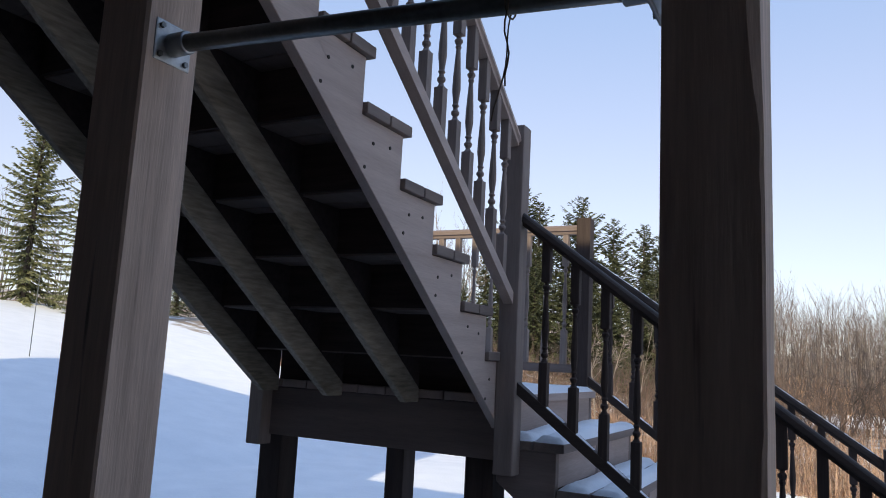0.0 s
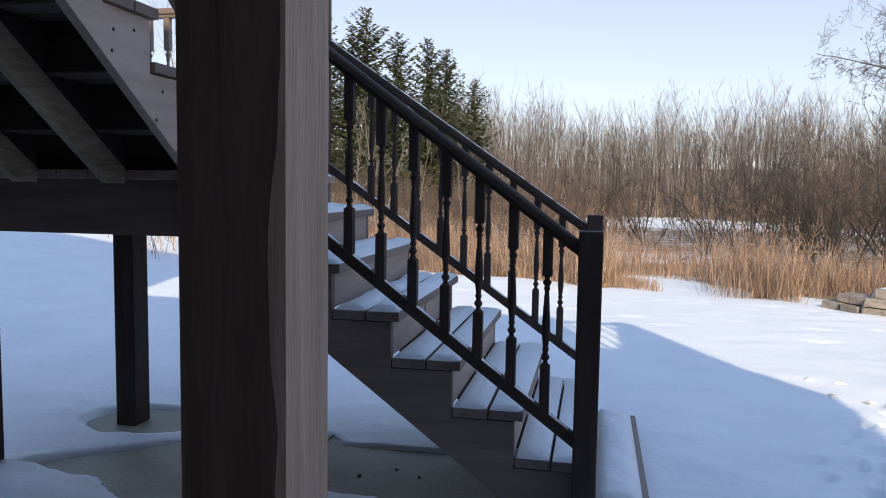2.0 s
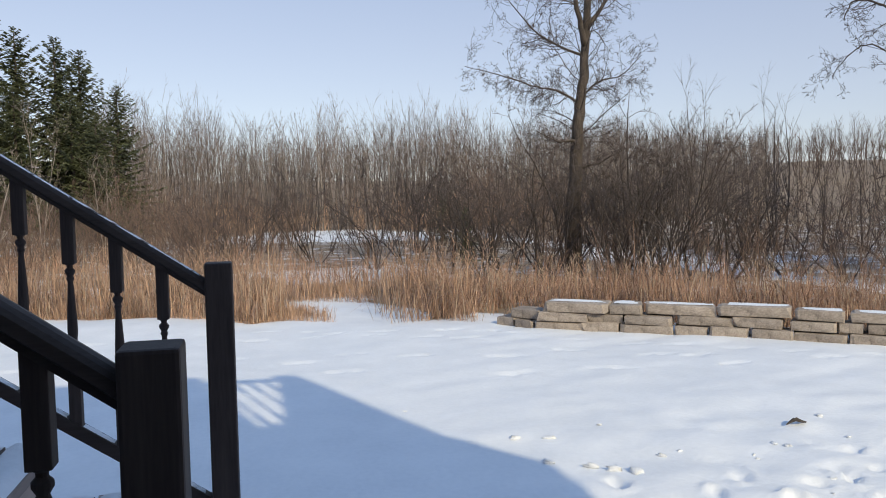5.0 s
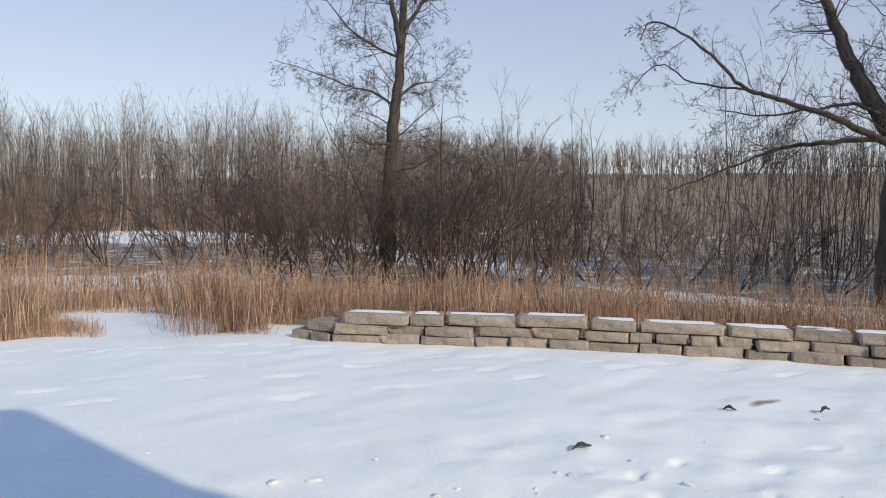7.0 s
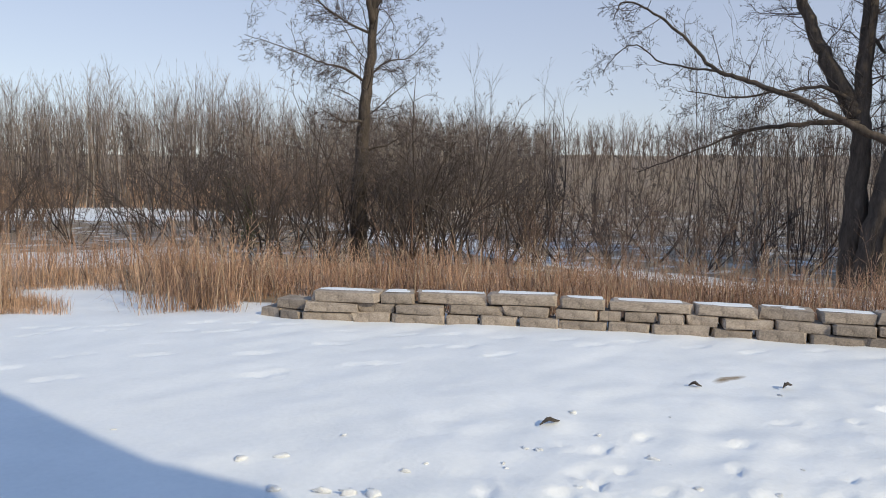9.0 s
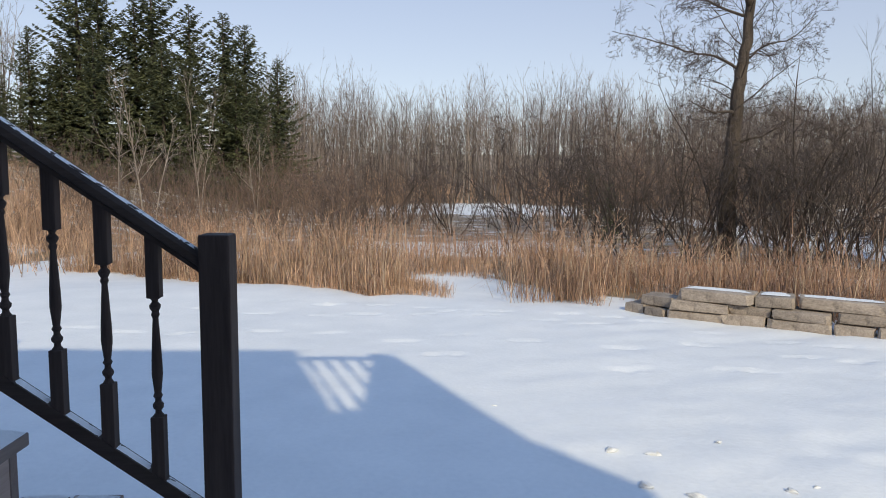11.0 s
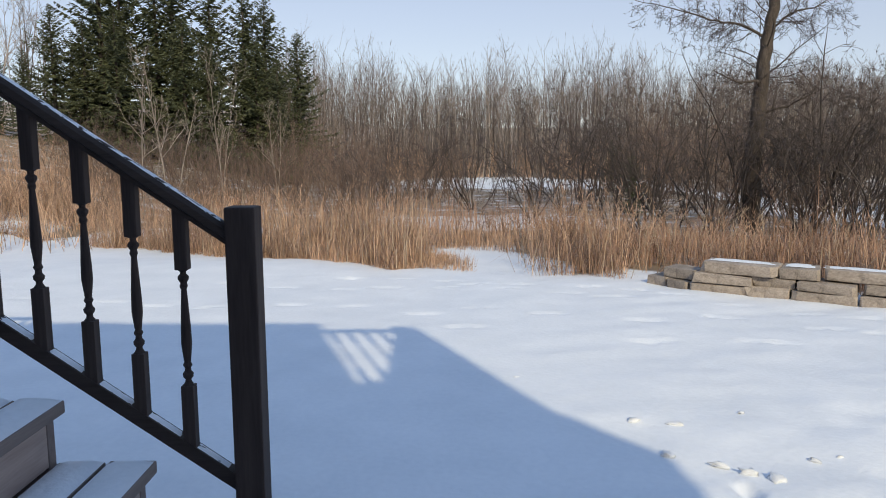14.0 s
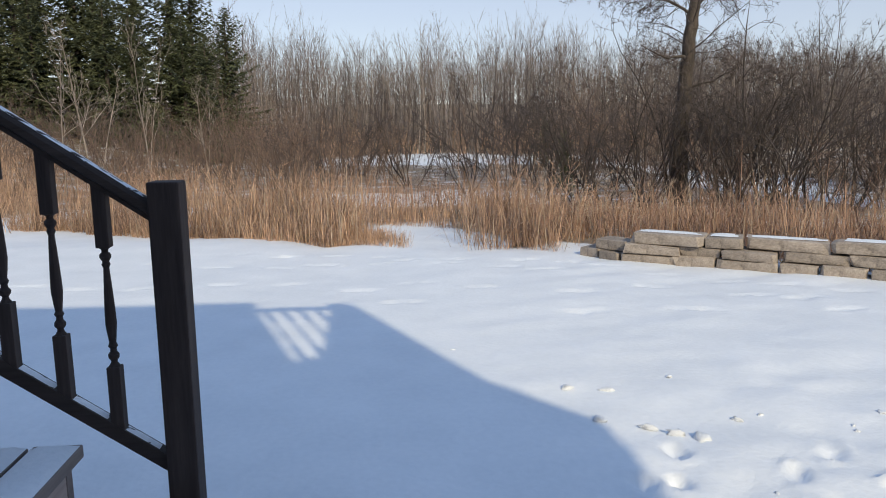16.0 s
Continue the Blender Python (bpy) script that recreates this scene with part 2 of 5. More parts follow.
def tube(V, F, pts, radii, sides=5):
    """Adds a tapered tube along pts to vertex and face lists."""
    base = len(V)
    for i, p in enumerate(pts):
        d = (pts[min(i + 1, len(pts) - 1)] - pts[max(i - 1, 0)]).normalized()
        u = d.orthogonal().normalized() if i == 0 else (u - d * u.dot(d)).normalized()
        w = d.cross(u)
        for k in range(sides):
            a = k * 2 * math.pi / sides
            V.append(p + (u * math.cos(a) + w * math.sin(a)) * radii[i])
    for i in range(len(pts) - 1):
        for k in range(sides):
            a, b = base + i * sides + k, base + i * sides + (k + 1) % sides
            F.append((a, b, b + sides, a + sides))
    F.append(tuple(base + k for k in range(sides))[::-1])
    F.append(tuple(base + (len(pts) - 1) * sides + k for k in range(sides)))


def mesh_of(name, V, F, material, smooth=True):
    me = bpy.data.meshes.new(name)
    me.from_pydata([tuple(v) for v in V], [], F)
    me.materials.append(material)
    if smooth:
        me.shade_smooth()
    return me


def quads(name, verts, faces, material, smooth=False):
    """A mesh from arrays of vertices and four-cornered faces."""
    me = bpy.data.meshes.new(name)
    me.vertices.add(len(verts))
    me.vertices.foreach_set("co", np.asarray(verts, np.float32).ravel())
    me.loops.add(4 * len(faces))
    me.loops.foreach_set("vertex_index", np.asarray(faces, np.int32).ravel())
    me.polygons.add(len(faces))
    me.polygons.foreach_set("loop_start", np.arange(0, 4 * len(faces), 4, dtype=np.int32))
    me.polygons.foreach_set("loop_total", np.full(len(faces), 4, np.int32))
    me.materials.append(material)
    me.update(calc_edges=True)
    me.validate()
    if smooth:
        me.shade_smooth()
    return me


def sticks(p0, p1, r0, r1):
    """Three-sided tapered sticks between rows of points."""
    d = p1 - p0
    d /= np.linalg.norm(d, axis=1, keepdims=True) + 1e-9
    ref = np.where(np.abs(d[:, 2:3]) > 0.9, [[1.0, 0, 0]], [[0, 0, 1.0]])
    u = np.cross(d, ref)
    u /= np.linalg.norm(u, axis=1, keepdims=True)
    w = np.cross(d, u)
    rings = []
    for p, r in ((p0, r0), (p1, r1)):
        for k in range(3):
            a = k * 2 * math.pi / 3
            rings.append(p + (u * math.cos(a) + w * math.sin(a)) * np.asarray(r).reshape(-1, 1))
    verts = np.stack(rings, 1).reshape(-1, 3)
    base = (6 * np.arange(len(p0)))[:, None]
    faces = np.concatenate([base + np.array([[k, (k + 1) % 3, 3 + (k + 1) % 3, 3 + k]]) for k in range(3)], 0)
    return verts, faces


def spikes(p0, p1, r):
    """Three-sided sticks that run to a point."""
    d = p1 - p0
    d /= np.linalg.norm(d, axis=1, keepdims=True) + 1e-9
    ref = np.where(np.abs(d[:, 2:3]) > 0.9, [[1.0, 0, 0]], [[0, 0, 1.0]])
    u = np.cross(d, ref)
    u /= np.linalg.norm(u, axis=1, keepdims=True)
    w = np.cross(d, u)
    r = np.asarray(r).reshape(-1, 1)
    rings = [p0 + (u * math.cos(a) + w * math.sin(a)) * r for a in (0, 2.0944, 4.18879)] + [p1]
    base = (4 * np.arange(len(p0)))[:, None]
    faces = np.concatenate([base + np.array([[k, (k + 1) % 3, 3]]) for k in range(3)], 0)
    return np.stack(rings, 1).reshape(-1, 3), faces


def woven(name, pieces, material, smooth=False):
    """One mesh from (vertices, faces) pairs; each pair holds faces of one size."""
    V, L, S, N, off, at = [], [], [], [], 0, 0
    for v, f in pieces:
        if len(f) == 0:
            continue
        k = f.shape[1]
        V.append(v), L.append((f + off).ravel()), S.append(at + k * np.arange(len(f))), N.append(np.full(len(f), k))
        off, at = off + len(v), at + k * len(f)
    V, L, S, N = np.concatenate(V), np.concatenate(L), np.concatenate(S), np.concatenate(N)
    me = bpy.data.meshes.new(name)
    me.vertices.add(len(V))
    me.vertices.foreach_set("co", V.astype(np.float32).ravel())
    me.loops.add(len(L))
    me.loops.foreach_set("vertex_index", L.astype(np.int32))
    me.polygons.add(len(S))
    me.polygons.foreach_set("loop_start", S.astype(np.int32))
    me.polygons.foreach_set("loop_total", N.astype(np.int32))
    me.materials.append(material)
    me.update(calc_edges=True)
    me.validate()
    if smooth:
        me.shade_smooth()
    return me


def ramify(rng, base, d, length, radius, plan, least=0.0022):
    """Branching wood. Each level of the plan: segments, children, fork angle, length ratio, rise, wander, first fork."""
    out = []
    base, d, length, radius = (np.asarray(a, float) for a in (base, d, length, radius))
    for segs, kids, angle, ratio, up, wob, first in plan:
        n = len(base)
        pts, dirs = [base], []
        for k in range(segs):
            d = d + rng.normal(0, wob, (n, 3)) + np.array([[0, 0, up]])
            d = d / np.linalg.norm(d, axis=1, keepdims=True)
            pts.append(pts[-1] + d * (length / segs)[:, None])
            dirs.append(d)
            r0 = radius * (1 - 0.8 * k / segs)
            if k == segs - 1:
                out.append(spikes(pts[-2], pts[-1], r0))
            else:
                out.append(sticks(pts[-2], pts[-1], r0, radius * (1 - 0.8 * (k + 1) / segs)))
        if not kids:
            break
        P, D = np.stack(pts, 1), np.stack(dirs, 1)
        f = rng.uniform(first, 0.97, (n, kids)) * segs
        i = f.astype(int)
        fr, rows = (f - i)[..., None], np.arange(n)[:, None]
        q, dd = P[rows, i] * (1 - fr) + P[rows, i + 1] * fr, D[rows, i]
        p = rng.normal(0, 1, (n, kids, 3))
        p -= (p * dd).sum(-1, keepdims=True) * dd
        p /= np.linalg.norm(p, axis=-1, keepdims=True) + 1e-9
        a = (angle * rng.uniform(0.6, 1.35, (n, kids)))[..., None]
        d = (dd * np.cos(a) + p * np.sin(a)).reshape(-1, 3)
        base = q.reshape(-1, 3)
        length = (length[:, None] * ratio * (1.25 - 0.75 * f / segs) * rng.uniform(0.55, 1.2, (n, kids))).ravel()
        radius = np.maximum(radius[:, None] * (1 - 0.8 * f / segs) * 0.6, least).ravel()
    return out


def smooth_noise(x, y, seed=0):
    """Value noise between -1 and 1 on arrays."""
    def lattice(i, j):
        h = np.sin(i * 127.1 + j * 311.7 + seed * 74.7) * 43758.5453
        return (h - np.floor(h)) * 2 - 1
    i, j = np.floor(x), np.floor(y)
    fx, fy = x - i, y - j
    fx, fy = fx * fx * (3 - 2 * fx), fy * fy * (3 - 2 * fy)
    a = lattice(i, j) * (1 - fx) + lattice(i + 1, j) * fx
    b = lattice(i, j + 1) * (1 - fx) + lattice(i + 1, j + 1) * fx
    return a * (1 - fy) + b * fy


# ---- ground ----
WALL_LINE = [(2.98, 7.56), (3.36, 7.0), (3.66, 6.78), (4.2, 6.46), (5.25, 5.74), (6.15, 5.05), (7.2, 4.2), (8.14, 3.2), (9.1, 1.9), (10.05, 0.95), (10.9, 0.12)]


def grass_front(x):
    return np.where(x < 2.9, np.minimum(8.8 - np.where(x < 0, 0.68, 0.43) * x, 15.0), np.interp(x, [p[0] for p in WALL_LINE], [p[1] for p in WALL_LINE]) + 0.55)


# frozen open water in the marsh: bearing and half-width in degrees, distance and half-depth
PONDS = ((4.5, 8.5, 41, 6.0), (30.5, 7.5, 23.5, 1.1), (45.5, 5.0, 24.0, 0.8), (-19, 7, 17.0, 1.3), (3, 9, 19.0, 1.6), (66, 4, 22, 0.8))


def on_pond(x, y, grow=1.0):
    az, d = np.degrees(np.arctan2(x - 0.65, y + 0.66)), np.hypot(x - 0.65, y + 0.66)
    out = np.zeros(np.shape(x))
    for a0, aw, d0, dw in PONDS:
        out = np.maximum(out, np.clip((1.25 * grow - ((az - a0) / aw) ** 2 - ((d - d0) / dw) ** 2) / 0.5, 0, 1))
    return out


def base_height(x, y):
    """The lie of the land, without the snow's small relief."""
    past = np.maximum(0, y - 3.0)
    far = np.hypot(x, y)
    z = 0.03 - 0.028 * np.minimum(past, 8)
    z = z - 0.022 * np.clip(x - 3, 0, 8) * np.clip(1 - past / 8, 0, 1)
    z = z - 0.25 * np.clip((far - 10) / 8, 0, 1)
    hill = 0.2 * np.clip(-x - 7.5, 0, 16) * np.clip((y + 4) / 6, 0, 1)
    east = np.clip((np.degrees(np.arctan2(x, y)) - 16) / 14, 0, 1) * (np.arctan2(x, y) > 0)
    north = np.clip((far - 78) / 30, 0, 1) * 4.5 * (y > 0) * (1 - east)
    return z + hill + north + east * np.clip((far - 42) / 40, 0, 1) * 5.0 + np.clip((far - 60) / 200, 0, 1) * 2.0


def ground_height(x, y):
    z = base_height(x, y)
    z = z + 0.030 * smooth_noise(x * 0.55, y * 0.55, 1) + 0.012 * smooth_noise(x * 1.7, y * 1.2 + x * 0.4, 2)
    return z


def build_ground():
    def axis(parts):
        out = []
        for a, b, s in parts:
            out += list(np.arange(a, b - 1e-6, s))
        return np.array(out)
    far = [11 * 1.17 ** k for k in range(1, 26)]
    xs = np.concatenate([[-v for v in far[::-1]], axis([(-11, -3, 0.16), (-3, -0.5, 0.05), (-0.5, 0.6, 0.04), (0.6, 3.0, 0.026), (3.0, 6.5, 0.04), (6.5, 11.01, 0.09)]), far])
    ys = np.concatenate([[-v for v in far[::-1]], axis([(-11, -1.2, 0.25), (-1.2, 2.4, 0.028), (2.4, 4.6, 0.042), (4.6, 8.2, 0.05), (8.2, 11.01, 0.085)]), far])
    X, Y = np.meshgrid(xs, ys)
    Z = ground_height(X, Y)
    rng = np.random.default_rng(5)
    near = np.exp(-np.maximum(0, np.hypot(X - 3, Y - 2) - 7) / 3)
    Z += near * (0.009 * smooth_noise(X * 5, Y * 5, 3) * np.clip((3.4 - Y) / 1.5, 0.35, 1) + 0.005 * smooth_noise(X * 13, Y * 13, 4) * np.clip((2.6 - Y) / 1.5, 0.3, 1))
    # wind ripples in the open
    Z += 0.009 * np.clip((X - 0.5) / 2, 0, 1) * np.clip(1 - (Y - 6) / 4, 0, 1) * np.clip((Y - 1.5) / 2, 0, 1) * smooth_noise(X * 0.8 + Y * 0.9, Y * 4 - X * 1.5, 6)

    # soft hollows in the trodden part
    trod = np.clip((X - 0.9) / 1.5, 0, 1) * np.clip((4.2 - Y) / 1.5, 0, 1) * np.clip((Y + 1.5) / 1, 0, 1) * near
    Z += trod * (0.014 * smooth_noise(X * 2.4 + Y * 0.7, Y * 3.1 - X * 0.5, 51) + 0.008 * smooth_noise(X * 5.5, Y * 6.5, 52))
    # crust along the slab
    Z += near * 0.012 * np.clip((0.6 - X) / 0.5, 0, 1) * np.clip((0.4 - Y) / 0.3, 0, 1) * (smooth_noise(X * 6, Y * 6, 53) + 0.5 * smooth_noise(X * 15, Y * 15, 54))

    def dent(cx, cy, ang, lx, ly, deep, rim):
        u = (X - cx) * math.cos(ang) + (Y - cy) * math.sin(ang)
        v = -(X - cx) * math.sin(ang) + (Y - cy) * math.cos(ang)
        q = (u / lx) ** 2 + (v / ly) ** 2
        return -deep * np.exp(-q ** 2) + rim * np.exp(-((np.sqrt(q) - 1.45) / 0.35) ** 2) * (0.4 + 1.3 * smooth_noise(X * 11, Y * 11, 9))

    trails = [((1.15, -0.7), (1.75, 2.2), 9), ((1.5, -0.6), (2.2, 1.9), 9), ((1.3, 0.2), (3.2, 2.3), 8), ((2.3, 0.3), (4.6, 1.6), 9),
              ((2.0, 1.6), (4.3, 0.6), 9), ((3.0, 0.2), (5.8, 0.6), 9), ((4.2, 2.2), (8.0, 1.8), 9), ((5.0, 1.2), (8.2, 2.6), 8), ((1.25, -0.4), (2.6, 2.0), 12), ((1.9, 0.9), (3.6, 2.4), 11), ((2.6, 1.9), (4.4, 1.1), 10), ((2.4, 0.6), (3.8, 1.7), 10), ((3.4, 0.9), (6.2, 1.5), 12), ((1.2, 0.0), (1.7, 1.9), 9), ((1.35, -0.5), (1.55, 1.5), 8), ((1.0, 0.4), (1.9, 0.9), 6), ((1.1, 1.0), (2.0, 1.7), 7)]
    for (ax, ay), (bx, by), n in trails:
        ang = math.atan2(by - ay, bx - ax)
        for k in range(n):
            f = (k + rng.uniform(-0.3, 0.3)) / (n - 1)
            side = (0.10 if k % 2 else -0.10) + rng.uniform(-0.06, 0.06)
            cx, cy = ax + (bx - ax) * f - math.sin(ang) * side, ay + (by - ay) * f + math.cos(ang) * side
            Z += dent(cx, cy, ang + rng.uniform(-0.4, 0.4), rng.uniform(0.05, 0.09), rng.uniform(0.03, 0.047), rng.uniform(0.025, 0.055) * (1 if cx < 2.1 else 0.45), rng.uniform(0.006, 0.016))
    # paired hare prints crossing the lawn
    for row, (ax, ay, bx, by, n) in enumerate([(-3.4, 6.6, 4.2, 5.2, 13), (-1.8, 7.6, 3.0, 6.6, 9), (3.3, 6.3, 8.4, 2.5, 12), (0.8, 5.0, 5.2, 4.4, 5), (-1.0, 8.2, 2.6, 7.1, 8)]):
        for k in range(n):
            f = (k + rng.uniform(-0.25, 0.25)) / (n - 1)
            cx, cy = ax + (bx - ax) * f, ay + (by - ay) * f + rng.uniform(-0.2, 0.2)
            for j in range(2):
                Z += dent(cx + j * 0.16, cy + rng.uniform(-0.03, 0.03), rng.uniform(-0.4, 0.2), rng.uniform(0.07, 0.14), rng.uniform(0.04, 0.06), 0.014, 0.006)
    # bare strip of concrete below the stairs
    edge = 0.10 * smooth_noise(X * 2.2, Y * 2.2, 11) + 0.05 * smooth_noise(X * 7, Y * 7, 12)
    low = np.interp(X, [-3.0, -2.7, -1.3, -0.6, -0.1, 0.15], [0.25, 0.2, 0.33, 0.2, 0.10, 0.3])
    high = np.interp(X, [-3.0, -2.7, -2.1, -1.35, -1.2, -0.65, 0.0], [0.25, 0.25, 0.68, 1.05, 0.9, 0.9, 0.6])
    inside = np.minimum(np.minimum(Y - low, high - Y), np.minimum(X + 2.9, 0.05 - X)) + edge * 0.5
    ring = 0.24 - np.hypot((X + 2.47) / 1.25, Y - 0.97) + edge * 0.5
    # Snow is also cleared under the deck, out of view, to lessen bounce.
    under = np.minimum(np.minimum(-1.05 - Y, Y + 5.0), np.minimum(X + 8.8, 2.3 - X)) + edge
    bare = np.clip(np.maximum(np.maximum(inside, ring), under) / 0.05 + 0.5, 0, 1)
    Z = np.minimum(Z, 0.06) * (bare > 0) + Z * (bare <= 0)
    Z = Z * (1 - bare) + (-0.06) * bare
    # litter: marsh beyond the lawn, frozen ponds left white
    front = grass_front(X)
    lit = np.clip((Y - front) / 0.7, 0, 1) * 0.62
    lit = np.where(X > 10.9, np.clip((X - 11.2) / 0.8, 0, 1) * 0.62, lit)
    lit *= np.clip(((X - 1.15) / 1.05) ** 2 + ((Y - 9.3) / 1.9) ** 2 - 0.5, 0, 1)
    lit = np.maximum(lit, np.clip((np.hypot(X, Y) - 44) / 6, 0, 1) * (X > -6) * (Y > -6))
    lit *= 1 - on_pond(X, Y)
    spot = np.clip(1.3 - np.hypot((X - 5.35) / 0.42, (Y - 3.1 - 0.2 * (X - 5.2)) / 0.09), 0, 1)
    lit = np.maximum(lit, spot * 0.60)
    lit = np.where(Y < -12, 0, lit)
    n, m = X.shape
    idx = np.arange(n * m).reshape(n, m)
    F = np.stack([idx[:-1, :-1], idx[:-1, 1:], idx[1:, 1:], idx[1:, :-1]], -1).reshape(-1, 4)
    me = quads("ground", np.stack([X, Y, Z], -1).reshape(-1, 3), F, GROUND, smooth=True)
    att = me.attributes.new("litter", "FLOAT", "POINT")
    att.data.foreach_set("value", lit.astype(np.float32).ravel())
    tagged(new("ground", me), "trodden white snow over lawn and frozen marsh", "ground", kind="structure")


build_ground()


def gz(x, y):
    return float(ground_height(np.array([float(x)]), np.array([float(y)]))[0])


def build_slab():
    # The wide dark slab is added and unseen; only the apron shows.
    ob = new("pavement", finish(slab_of([(-9.0, -0.12), (2.6, -0.12), (2.6, 0.0), (-9.0, 0.0)], "y", -5.05, -0.75, 0.004), "pavement", UNSEEN_DARK))
    tagged(ob, "damp concrete apron, with unseen dark ground added under the deck", "bare ground", kind="structure")
    part("apron", box(-3.6, 0.45, -0.748, 1.25, -0.12, 0.0, 0.004), SLAB, ob)
    for x in (-1.32, -0.02):
        part("joint", box(x - 0.006, x + 0.006, -0.74, 1.24, -0.02, 0.0025, 0), DEADLEAF, ob)


build_slab()

# ---- house and deck, over and behind the walk ----
def build_house():
    lower = new("wall_south", finish(box(-11, 3.5, -5.35, -5.05, -0.2, 5.0, 0), "wall_south", SIDING))
    tagged(lower, "plain sided back wall of the house", "house wall", kind="structure")
    side = new("wall_east", finish(box(3.2, 3.5, -13, -5.35, -0.2, 5.0, 0), "wall_east", SIDING))
    tagged(side, "plain sided end wall of the house", "house wall", kind="structure")
    up = new("wall_upper", finish(box(-11, 2.75, -5.3, -5.1, 5.0, 6.0, 0), "wall_upper", SIDING))
    tagged(up, "plain sided upper wall of the house", "house wall", kind="structure")
    ups = new("wall_upper_east", finish(box(2.55, 2.75, -13, -5.3, 5.0, 6.0, 0), "wall_upper_east", SIDING))
    tagged(ups, "plain sided upper end wall of the house", "house wall", kind="structure")
    # Unseen walls, added to keep light off the posts' house-facing sides.
    for name, x in (("light_block_wall_east", 2.28), ("light_block_wall_west", -8.95)):
        w = new(name, finish(box(x, x + 0.15, -5.05, -2.12, -0.1, 2.82, 0), name, SIDING))
        tagged(w, "plain unseen wall added under the deck to block light", "house wall", kind="structure")
    # Unseen; added and sized so that its shadow covers the snowy bank.
    gable = new("wall_gable", finish(box(-11, -2.5, -5.3, -5.1, 6.2, 9.6, 0), "wall_gable", SIDING))
    tagged(gable, "plain sided gable wall of the house, unseen, added for its shade", "house wall", kind="structure")
    # The fin near x = 3.4 is added only to shape the shadow edge.
    eave = new("roof_lower", finish(slab_of([(2.75, 5.0), (3.4, 4.8), (3.90, 4.36), (3.92, 4.44), (3.64, 4.78), (3.47, 5.96), (3.38, 5.98), (3.42, 5.14), (2.75, 5.1)], "y", -13.2, -4.95, 0), "roof_lower", ROOFING))
    tagged(eave, "low shingled roof over the house's end, with an added shadow fin", "roof", kind="structure")
    roof = new("roof_upper", finish(slab_of([(-11, 6.0), (2.75, 6.0), (2.75, 6.1), (-11, 6.45)], "y", -13.2, -5.0, 0), "roof_upper", ROOFING))
    tagged(roof, "shingled roof of the house", "roof", kind="structure")


DECK_Z, DECK_Y = 3.107, -1.90


def build_deck():
    deck = thing("deck", (-1, -3.4, 0), "raised brown-stained wooden deck on square posts", "deck")
    # Left end pushed far out of view to block skylight under the deck.
    x0, x1 = -9.0, 2.47
    n = 21
    w = (DECK_Y + 5.05) / n
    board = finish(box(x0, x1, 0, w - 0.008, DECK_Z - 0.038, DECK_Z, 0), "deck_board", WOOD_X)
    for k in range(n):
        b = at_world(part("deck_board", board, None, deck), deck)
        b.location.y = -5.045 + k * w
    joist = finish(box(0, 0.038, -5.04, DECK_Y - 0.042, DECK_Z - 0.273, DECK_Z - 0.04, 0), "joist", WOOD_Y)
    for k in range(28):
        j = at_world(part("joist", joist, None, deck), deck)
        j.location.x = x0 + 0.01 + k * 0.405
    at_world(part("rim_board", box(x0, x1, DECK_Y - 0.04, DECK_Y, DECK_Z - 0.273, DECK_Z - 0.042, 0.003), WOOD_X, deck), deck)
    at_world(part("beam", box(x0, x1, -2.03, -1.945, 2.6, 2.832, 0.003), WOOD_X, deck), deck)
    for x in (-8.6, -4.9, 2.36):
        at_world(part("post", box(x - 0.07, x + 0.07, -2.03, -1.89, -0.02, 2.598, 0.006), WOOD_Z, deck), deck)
    # the two posts beside the path, with a chipped outer edge
    for x, wide in ((-1.494, 0.14), (-0.3375, 0.127)):
        bm = bmesh.new()
        rng = random.Random(int(x * 100))
        rings = []
        steps = 90
        for k in range(steps + 1):
            z = 0.0 + 2.598 * k / steps
            chip = min(1.0, max(0.0, 0.25 + 1.5 * noise.noise(Vector((x * 7, 3.1, z * 2.6))) + 0.5 * noise.noise(Vector((1.5, 3.1, z * 11))))) * (0.017 if x > -1 else 0.004)
            wav = 0.0015 * noise.noise(Vector((x, 9, z * 6)))
            h = wide / 2
            pts = [(-h, -0.07), (h - 0.004 - chip, -0.07), (h - chip * 0.25, -0.066 + chip * 0.55), (h + wav, 0.066), (h - 0.004, 0.07), (-h, 0.07)]
            rings.append([bm.verts.new((x + a, -1.96 + b, z)) for a, b in pts])
        for a, b in zip(rings, rings[1:]):
            for k in range(6):
                bm.faces.new((a[k], a[(k + 1) % 6], b[(k + 1) % 6], b[k]))
        bm.faces.new(rings[0][::-1])
        bm.faces.new(rings[-1])
        at_world(part("post", bm, POST, deck, "chipped dark-stained square wooden post"), deck)


